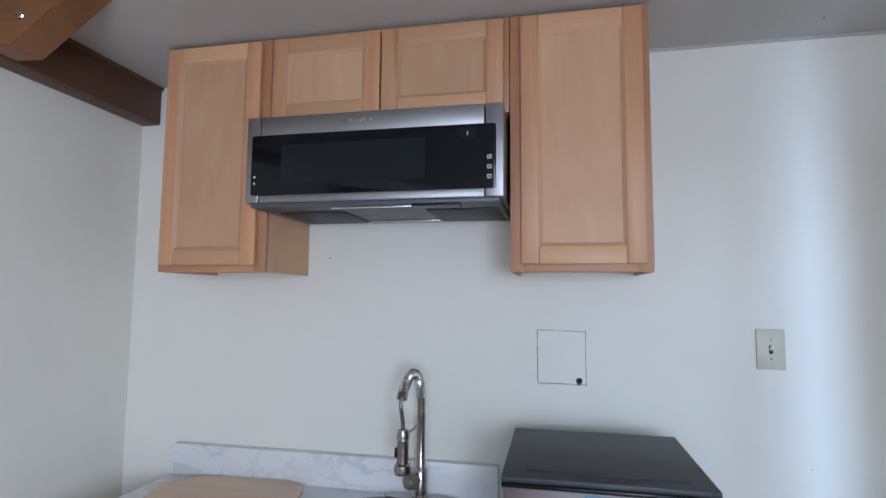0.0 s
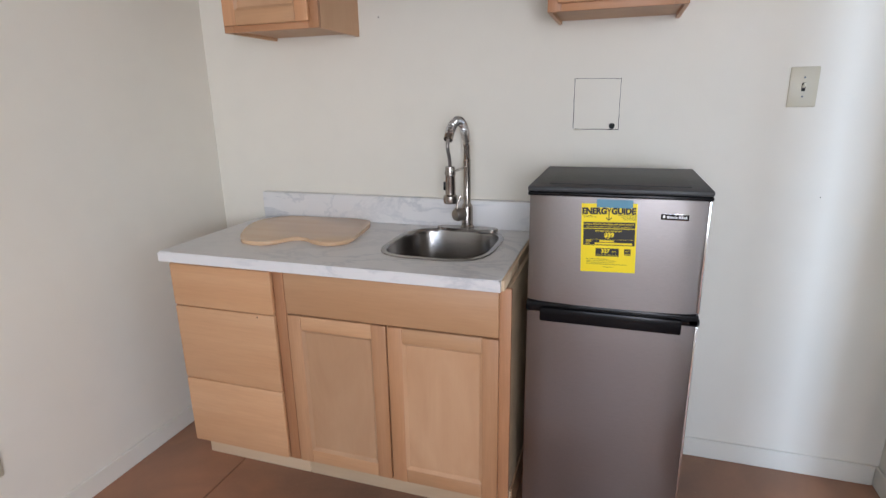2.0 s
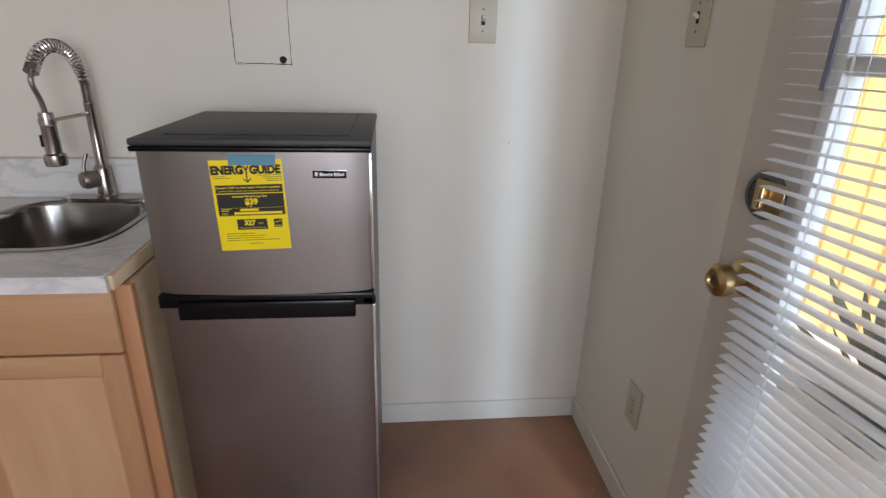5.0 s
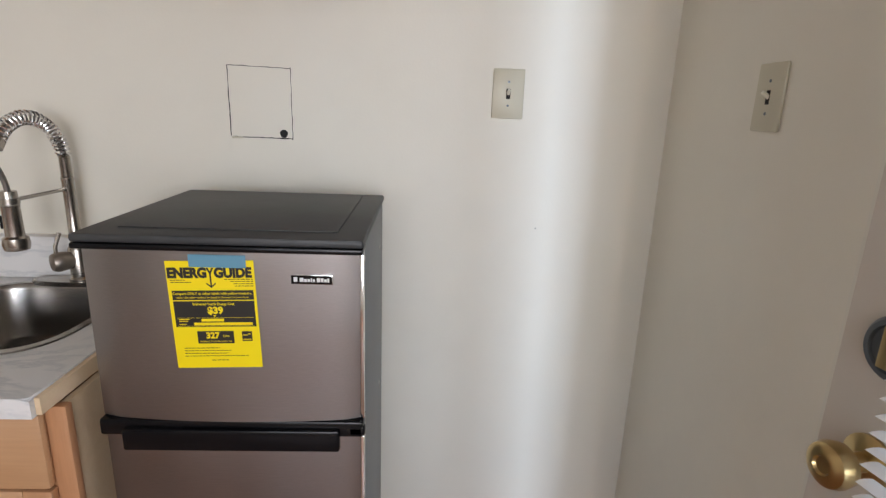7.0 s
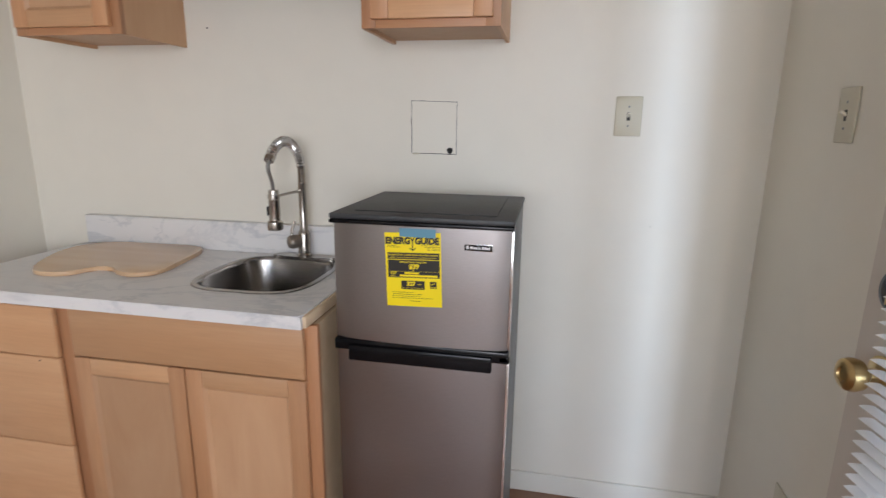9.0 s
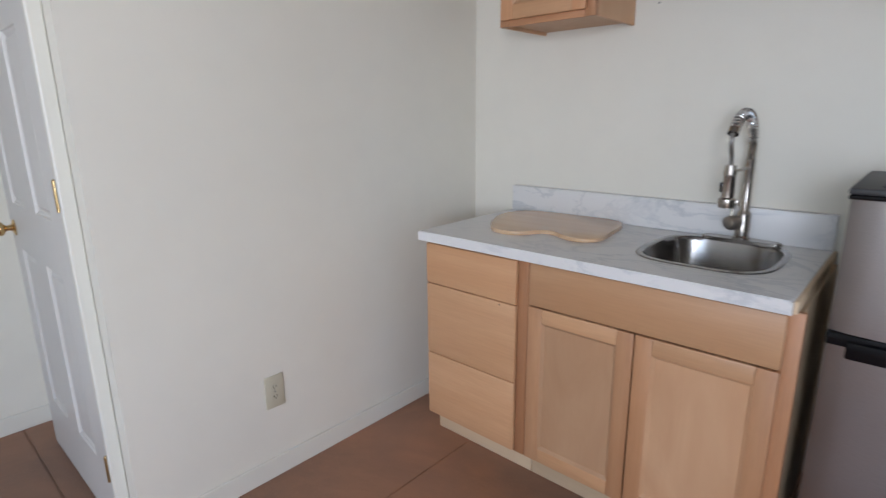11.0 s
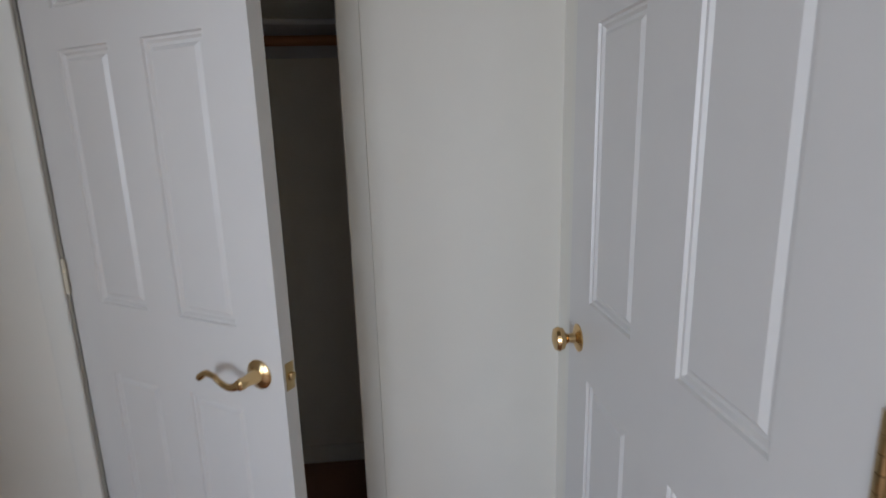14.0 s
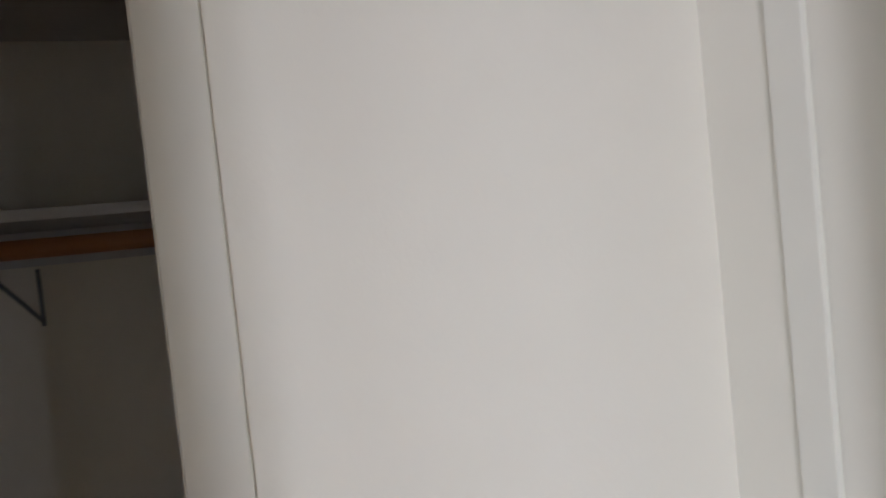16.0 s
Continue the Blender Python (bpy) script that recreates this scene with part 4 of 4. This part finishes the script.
for z, a, b in ((LZ1 - 0.034, 0.006, 0.030), (LZ1 - 0.038, 0.006, 0.040), (LZ1 - 0.033, 0.095, 0.143), (LZ1 - 0.037, 0.105, 0.143), (LZ1 - 0.041, 0.110, 0.143), (LZ1 - 0.045, 0.112, 0.143),
                (LZ1 - 0.158, 0.015, 0.075), (LZ1 - 0.163, 0.015, 0.095), (LZ1 - 0.168, 0.015, 0.090), (LZ1 - 0.173, 0.015, 0.125), (LZ1 - 0.181, 0.060, 0.090)):
    x = a
    while x < b:
        w = rnd.uniform(0.003, 0.008)
        box(bm, LX0 + x, LX0 + min(x + w, b), LY - 0.0009, LY - 0.0006, z, z + 0.0011)
        x += w + 0.0012
part("small_print", bm, M_INK, sheet, smooth=False, kind="stuff")
bm = bmesh.new()
for a, b, z in ((0.1175, 0.1315, 0.1425), (0.1185, 0.1255, 0.1345), (0.1265, 0.1305, 0.1325)):
    box(bm, LX0 + a, LX0 + b, LY - 0.0012, LY - 0.0009, LZ1 - z, LZ1 - z + 0.0016)
part("star_mark", bm, M_YELLOW, sheet, smooth=False)
bm = bmesh.new()
for k, z in enumerate((LZ1 - 0.1045, LZ1 - 0.108, LZ1 - 0.1135)):
    box(bm, LX0 + 0.012, LX0 + 0.030 - 0.003 * k, LY - 0.0013, LY - 0.001, z, z + 0.0014)
part("small_print", bm, M_YELLOW, sheet, smooth=False, kind="stuff")


def lettering(body, cx, cz, size, mat, width=None, bold=0.0, d=0.0009):
    bm = text_mesh(body, size, width, bold, 0.0001)
    for v in bm.verts:
        x, y, z = v.co
        v.co = Vector((cx + x, LY - d - z, cz + y))
    return part("lettering", bm, mat, sheet, "printed words " + body, smooth=False)


LC = (LX0 + LX1) / 2
lettering("ENERG", LC - 0.0385, LZ1 - 0.0215, 0.0235, M_INK, 0.065, 0.0014)
lettering("Y", LC, LZ1 - 0.0235, 0.028, M_INK, 0.013, 0.0008)
lettering("GUIDE", LC + 0.0375, LZ1 - 0.0215, 0.0235, M_INK, 0.063, 0.0014)
bm = bmesh.new()
box(bm, LC - 0.0012, LC + 0.0012, LY - 0.0012, LY - 0.0008, LZ1 - 0.045, LZ1 - 0.027)
for s in (-1, 1):
    vs = [bm.verts.new((LC + s * a, LY - 0.0011, LZ1 - z)) for a, z in ((0, 0.0475), (0.0085, 0.040), (0.0070, 0.0385), (0, 0.0445))]
    bm.faces.new(vs)
part("arrow", bm, M_INK, sheet, smooth=False)
lettering("Compare ONLY to other labels with yellow numbers.", LC, LZ1 - 0.0575, 0.0062, M_YELLOW, 0.132, 0.0001)
lettering("Labels with yellow numbers are based on the same test procedures.", LC, LZ1 - 0.0645, 0.0045, M_YELLOW, 0.122)
lettering("Estimated Yearly Energy Cost", LC, LZ1 - 0.0765, 0.0062, M_YELLOW, 0.070, 0.0001)
lettering("$39", LC + 0.002, LZ1 - 0.0885, 0.0170, M_YELLOW, None, 0.0008)
lettering("327", LX0 + 0.066, LZ1 - 0.1345, 0.0150, M_YELLOW, None, 0.0007)
lettering("kWh", LX0 + 0.089, LZ1 - 0.1355, 0.0055, M_YELLOW)
lettering("Estimated Yearly Electricity Use", LX0 + 0.071, LZ1 - 0.1450, 0.0045, M_YELLOW, 0.054)
bm = bmesh.new()
vs = [bm.verts.new((LC + a, LY - 0.001, LZ1 - z)) for a, z in ((0.0, 0.1000), (0.003, 0.0965), (-0.003, 0.0965))]
bm.faces.new(vs)
part("marker", bm, M_YELLOW, sheet, smooth=False)
turn_label = Matrix.Translation((LC, 0, LZ1 - 0.01)) @ Matrix.Rotation(radians(-1.8), 4, "Y") @ Matrix.Translation((-LC, 0, 0.01 - LZ1)) @ Matrix.Translation((-0.003, 0, -0.006))
label_off = Matrix.Translation(label.location)
for ob in label.children_recursive:
    ob.data.transform(label_off.inverted() @ turn_label @ label_off)
tp = boxes((LX0 + 0.037, LX0 + 0.131, LY - 0.0022, LY - 0.0019, LZ1 - 0.017, LZ1 + 0.005))
single("tape", tp, M_TAPE, (1.79, LY, LZ1 - 0.006), "strip of blue painter's tape holding the energy label", "tape", smooth=False)


# wall plates, in the plate's own axes: x across, y out of the wall to the room (negative), z up
def switch(loc, turn, label, down=False):
    t = thing("light_switch", loc, label, "light switch", "wall plates", turn, True)
    plate = part("plate", boxes((-0.0415, 0.0415, -0.0065, -0.0003, -0.063, 0.063), bev=0.003), M_PLATE, t)
    part("slot", boxes((-0.0055, 0.0055, -0.0072, -0.0063, -0.013, 0.013)), M_DARK, plate, smooth=False)
    s = -1 if down else 1
    bm = bmesh.new()
    tube(bm, [(0, -0.004, 0), (0, -0.014, 0.006 * s), (0, -0.019, 0.009 * s)], [0.0050, 0.0044, 0.0036], 8)
    part("toggle", bm, M_PLATEW, t, "small ivory toggle")
    for z in (-0.030, 0.030):
        part("screw", lathe([(0, 0.0032), (0.0012, 0.0030), (0.0015, 0.001)], (0, -0.0063, z), (0, -1, 0), 12), M_GREYMET, plate)
    return t


def outlet(loc, turn, label):
    t = thing("power_outlet", loc, label, "power outlet", "wall plates", turn, True)
    plate = part("plate", boxes((-0.0385, 0.0385, -0.0065, -0.0003, -0.064, 0.064), bev=0.003), M_PLATE, t)
    for z in (-0.0195, 0.0195):
        r = part("socket", slab(rounded(0, 0, 0.017, 0.014, 24, 3.0), 0, 0.0014), M_PLATE, t, "ivory socket face")
        for v in r.data.vertices:
            x, y, w = v.co
            v.co = Vector((x, -0.0066 - w, z + y))
        for x in (-0.006, 0.006):
            part("slot", boxes((x - 0.0011, x + 0.0011, -0.0086, -0.0079, z - 0.002, z + 0.006)), M_DARK, r, smooth=False)
        part("slot", boxes((-0.002, 0.002, -0.0086, -0.0079, z - 0.009, z - 0.0055)), M_DARK, r, smooth=False)
    part("screw", lathe([(0, 0.003), (0.0012, 0.0028)], (0, -0.0063, 0), (0, -1, 0), 12), M_GREYMET, plate)
    return t


switch((2.350, 0, 1.430), 0, "ivory light switch plate with its toggle up, on the kitchen wall")
switch((X_E, -0.430, 1.430), -90, "ivory light switch plate with its toggle up, beside the glazed door")
outlet((X_E, -0.443, 0.373), -90, "ivory power outlet low on the wall beside the glazed door")
outlet((0, -1.190, 0.348), 90, "ivory power outlet low on the plain wall near the hall doorway")

# access square cut into the plaster
single("nail_hole", lathe([(-0.0002, 0.003), (0.0012, 0.003)], (2.496, -0.123, H), (0, 0, -1), 10), M_DARK, (2.496, -0.123, H), "small dark nail hole in the ceiling", "nail hole")
hatch = thing("access_cutout", (1.705, -0.001, 1.386), "square access panel cut in the wall with a dark drilled hole", "access panel")
HX0, HX1, HZ0, HZ1 = 1.625, 1.785, 1.296, 1.476
rnd = random.Random(11)


def cut_line(a, b, w):
    bm = bmesh.new()
    n_ = 14
    a, b = Vector((*a, 0)), Vector((*b, 0))
    d = (b - a).normalized()
    nn = Vector((-d.y, d.x, 0))
    prev = None
    for k in range(n_ + 1):
        c_ = a.lerp(b, k / n_) + nn * rnd.uniform(-0.0007, 0.0007)
        hw = w * rnd.uniform(0.5, 1.2)
        pair = [bm.verts.new((q_.x, -0.0006, q_.y)) for q_ in (c_ + nn * hw, c_ - nn * hw)]
        if prev:
            bm.faces.new((prev[0], prev[1], pair[1], pair[0]))
        prev = pair
    return bm


for a, b, w in (((HX0, HZ0 + 0.003), (HX0 - 0.001, HZ1), 0.0013), ((HX0, HZ1), (HX1, HZ1 - 0.004), 0.0009), ((HX1, HZ1), (HX1 + 0.0005, HZ0 - 0.004), 0.0009), ((HX0 + 0.003, HZ0 + 0.001), (HX1, HZ0 - 0.001), 0.0013)):
    part("saw_cut", cut_line(a, b, w), M_DARK, hatch, smooth=False)
part("torn_edge", boxes((HX0 + 0.002, HX0 + 0.030, -0.0016, -0.0004, HZ0 - 0.004, HZ0 + 0.001), bev=0.0006), M_PLATE, hatch, "chipped plaster edge")
bm = bmesh.new()
vs = [bm.verts.new((1.7625 + 0.0105 * math.cos(a) * (1 + 0.08 * math.sin(3 * a)), -0.0009, 1.3075 + 0.0105 * math.sin(a))) for a in [2 * math.pi * k / 24 for k in range(24)]]
bm.faces.new(vs)
part("hole", bm, M_DARK, hatch, "dark round hole", smooth=False)
for nm, loc, r, lab in (("nail_hole", (0.855, 0, 1.728), 0.003, "dark nail hole in the kitchen wall"), ("nail_hole", (2.452, 0, 1.07), 0.0016, "tiny speck on the kitchen wall")):
    single(nm, lathe([(-0.0002, r), (0.0012, r * 0.9)], loc, (0, -1, 0), 10), M_DARK, loc, lab, "nail hole")

# glazed outside door, ajar, with its blind
ed = Vector((2.668 - 2.787, -0.853 + 1.742))
ED = math.degrees(math.atan2(ed.y, ed.x))
DW = 0.900
gd = thing("glazed_door", (2.787, -1.742, 0.012), "glazed outside door ajar, beige paint darkened for backlight, aged brass hardware", "door", "", ED, True)
# own axes: x from the hinge to the latch, room side at positive y
GX0, GX1, GZ0, GZ1, TH = 0.128, DW - 0.128, 0.26, 1.90, 0.042
leaf = part("door_leaf", boxes((0, GX0, -TH, 0, 0, 2.03), (GX1, DW, -TH, 0, 0, 2.03), (GX0, GX1, -TH, 0, 0, GZ0), (GX0, GX1, -TH, 0, GZ1, 2.03)), M_GDOOR, gd, "door frame in beige paint darkened for backlight", smooth=False)
bm = bmesh.new()
for a, b, c_, d in ((GX0, GX0 + 0.022, GZ0, GZ1), (GX1 - 0.022, GX1, GZ0, GZ1), (GX0 + 0.022, GX1 - 0.022, GZ0, GZ0 + 0.022), (GX0 + 0.022, GX1 - 0.022, GZ1 - 0.022, GZ1)):
    box(bm, a, b, -TH + 0.004, 0.006, c_, d, bev=0.005)
part("glazing_bead", bm, M_DOORP, leaf, "white moulded glazing bead")
for z in (0.585, 0.915, 1.245 + 0.085, 1.62):
    bm = bmesh.new()
    box(bm, GX0 + 0.022, GX1 - 0.022, -TH + 0.006, 0.004, z - 0.013, z + 0.013, bev=0.005)
    part("glazing_bar", bm, M_DOORP, leaf, "white glazing bar")
bm = bmesh.new()
box(bm, 0.5 * (GX0 + GX1) - 0.011, 0.5 * (GX0 + GX1) + 0.011, -TH + 0.007, 0.003, GZ0 + 0.022, GZ1 - 0.022, bev=0.004)
part("glazing_bar", bm, M_DOORP, leaf)
pane = part("pane", boxes((GX0 + 0.004, GX1 - 0.004, -0.024, -0.020, GZ0 + 0.004, GZ1 - 0.004)), M_GLASS, gd, "clear glass", smooth=False)
pane.visible_shadow = False
KX = DW - 0.070
rose = part("knob", lathe([(0, 0.033), (0.004, 0.033), (0.008, 0.024), (0.012, 0.0125), (0.026, 0.0115), (0.032, 0.017), (0.040, 0.0265), (0.052, 0.029), (0.062, 0.0265), (0.067, 0.019), (0.0675, 0.012), (0.064, 0.010), (0.064, 0.003)], (KX, 0, 0.985), (0, 1, 0)), M_ABRASS, gd, "aged brass door knob with a thumb turn")
db = part("deadbolt", lathe([(0, 0.040), (0.004, 0.040), (0.009, 0.036), (0.010, 0.030), (0.006, 0.028), (0.006, 0.004)], (KX, 0, 1.130), (0, 1, 0)), M_GREYMET, gd, "round grey deadbolt ring")
part("cover_plate", boxes((KX - 0.046, KX + 0.012, 0.011, 0.014, 1.106, 1.156), bev=0.001), M_ABRASS, db, "square aged brass plate")
part("turn_piece", boxes((KX - 0.020, KX - 0.012, 0.014, 0.030, 1.114, 1.148), bev=0.002), M_BRASS, db, "brass thumb turn")
for z in (0.22, 1.02, 1.82):
    hinge(gd, -0.003, 0.004, z, 1)

blind = thing("venetian_blind", (2.787, -1.742, 0.012), "white mini blind with open metal slats hanging on the glazed door", "blind", "", ED, True)
BX0, BX1 = 0.065, DW - 0.098
BY = 0.036
part("head_rail", boxes((BX0, BX1, BY - 0.013, BY + 0.013, 1.945, 1.972), bev=0.002), M_SLAT, blind, "white metal head rail")
zs = []
z = 0.475
sp = 0.0212
while z < 1.935:
    zs.append(z)
    z += sp
first = None
rnd = random.Random(3)
for k, z in enumerate(zs):
    tilt = radians(0.5 + rnd.uniform(-1.2, 1.2))
    if first is None:
        bm = bmesh.new()
        hw, crown = 0.0127, 0.0016
        rows = []
        for j in range(5):
            s = -1 + j / 2
            rows.append([bm.verts.new((x, s * hw, crown * (1 - s * s) + dz)) for x in (BX0 + 0.0, BX1) for dz in (0, 0.0003)])
        for a, b in zip(rows, rows[1:]):
            bm.faces.new((a[0], a[2], b[2], b[0]))
            bm.faces.new((a[1], a[3], b[3], b[1]))
            bm.faces.new((a[0], a[1], b[1], b[0]))
            bm.faces.new((a[2], a[3], b[3], b[2]))
        bm.faces.new((rows[0][0], rows[0][1], rows[0][3], rows[0][2]))
        bm.faces.new((rows[-1][0], rows[-1][1], rows[-1][3], rows[-1][2]))
        first = part("slat", bm, M_SLAT, blind)
        ob = first
    else:
        ob = new("slat", first.data)
        ob.parent = blind
    ob.location = (rnd.uniform(-0.002, 0.002), BY, z)
    ob.rotation_euler = (tilt, rnd.uniform(-0.0012, 0.0012), 0)
part("bottom_rail", boxes((BX0, BX1, BY - 0.013, BY + 0.013, 0.438, 0.450), bev=0.002), M_SLAT, blind, "white metal bottom rail")
for x in (BX0 + 0.10, 0.5 * (BX0 + BX1), BX1 - 0.10):
    bm = bmesh.new()
    for dy in (-0.0135, 0.0135):
        tube(bm, [(x, BY + dy, 0.45), (x, BY + dy, 1.945)], 0.0006, 5)
    tube(bm, [(x + 0.006, BY + 0.004, 0.45), (x + 0.006, BY + 0.004, 1.945)], 0.0007, 5)
    part("ladder_cord", bm, M_CORD, blind, "thin white ladder cord")
bm = bmesh.new()
tube(bm, [(BX1 - 0.075, BY + 0.019, 1.945), (BX1 - 0.078, BY + 0.024, 1.30)], 0.0042, 6)
part("wand", bm, M_WAND, blind, "smoky grey tilt wand")

# outdoors
g_ = bmesh.new()
box(g_, -200, 200, -200, 200, -0.40, -0.16)
setting("ground", g_, M_GROUND, "pale gravel ground outside")
setting("doorstep", boxes((X_E + 0.102, X_E + 1.25, -2.2, -0.3, -0.159, -0.02), bev=0.01), M_GROUND, "pale concrete doorstep")
setting("outer_wall", boxes((X_E + 0.1505, X_E + 0.17, 0.0, 0.15, -0.16, H + 0.2)), M_STUCCO, "outside stucco edge")
shed = thing("yellow_building", (4.6, 1.0, -0.16), "yellow building with upright ribbed siding outside the door", "building")
part("wall", boxes((4.62, 5.6, -0.75, 4.5, -0.16, 3.0)), M_YWALL, shed, "yellow siding", smooth=False)
n_b = 26
fb = None
for k in range(n_b):
    y = -0.74 + k * 0.2
    if fb is None:
        bm = boxes((4.598, 4.6205, y, y + 0.045, -0.12, 2.98), bev=0.003)
        fb = part("batten", bm, M_YWALL, shed)
    else:
        ob = new("batten", fb.data)
        ob.parent = shed
        ob.location = (0, k * 0.2, 0)
part("roof_edge", boxes((4.45, 5.7, -0.9, 4.6, 3.001, 3.10), bev=0.01), M_TRIM, shed, "pale roof edge", smooth=False)


def agave(loc, size, seed, label):
    r = random.Random(seed)
    t = thing("agave_plant", loc, label, "plant", "spiky plants")
    bm = bmesh.new()
    for k in range(46):
        a = k * 2.39996 + r.uniform(-0.15, 0.15)
        lift = radians(12 + 68 * (k / 46))
        ln = size * r.uniform(0.8, 1.1)
        d = Vector((math.cos(a), math.sin(a), 0))
        sd = Vector((-d.y, d.x, 0))
        prev = None
        for j in range(7):
            s = j / 6
            c_ = Vector(loc) + d * (ln * s * math.cos(lift + 0.3 * s)) + Vector((0, 0, 0.04 + ln * s * math.sin(lift) - 0.10 * ln * s * s))
            w = size * 0.062 * (1 - s) ** 0.6 * (0.7 + 0.6 * s) + 0.001
            tri = [bm.verts.new(c_ + q_) for q_ in (sd * w + Vector((0, 0, w * 0.4)), Vector((0, 0, -w * 0.25)), -sd * w + Vector((0, 0, w * 0.4)))]
            if prev:
                bm.faces.new((prev[0], prev[1], tri[1], tri[0]))
                bm.faces.new((prev[1], prev[2], tri[2], tri[1]))
                bm.faces.new((prev[0], prev[2], tri[2], tri[0]))
            prev = tri
    part("leaves", bm, M_LEAF, t, "grey-green pointed leaves", kind="stuff")


agave((4.15, -0.12, -0.16), 0.90, 5, "large grey-green spiky plant beside the yellow building")

# small plaster crumbs on the floor
rnd = random.Random(21)
bm = bmesh.new()
for k in range(30):
    x, y = rnd.uniform(0.5, 2.7), rnd.uniform(-1.9, -0.1)
    if k < 14:
        x, y = rnd.uniform(2.1, 2.75), rnd.uniform(-0.8, -0.1)
    r_ = rnd.uniform(0.001, 0.0024)
    m4 = Matrix.Translation((x, y, r_ * 0.4)) @ Euler((rnd.random(), rnd.random(), rnd.random())).to_matrix().to_4x4() @ Matrix.Diagonal((r_, r_ * 0.7, r_ * 0.5, 1))
    bmesh.ops.create_icosphere(bm, subdivisions=1, radius=1.0, matrix=m4)
single("plaster_crumbs", bm, M_TRIM, (1.6, -1.0, 0), "tiny white plaster crumbs on the concrete floor", "debris", smooth=False, kind="stuff")
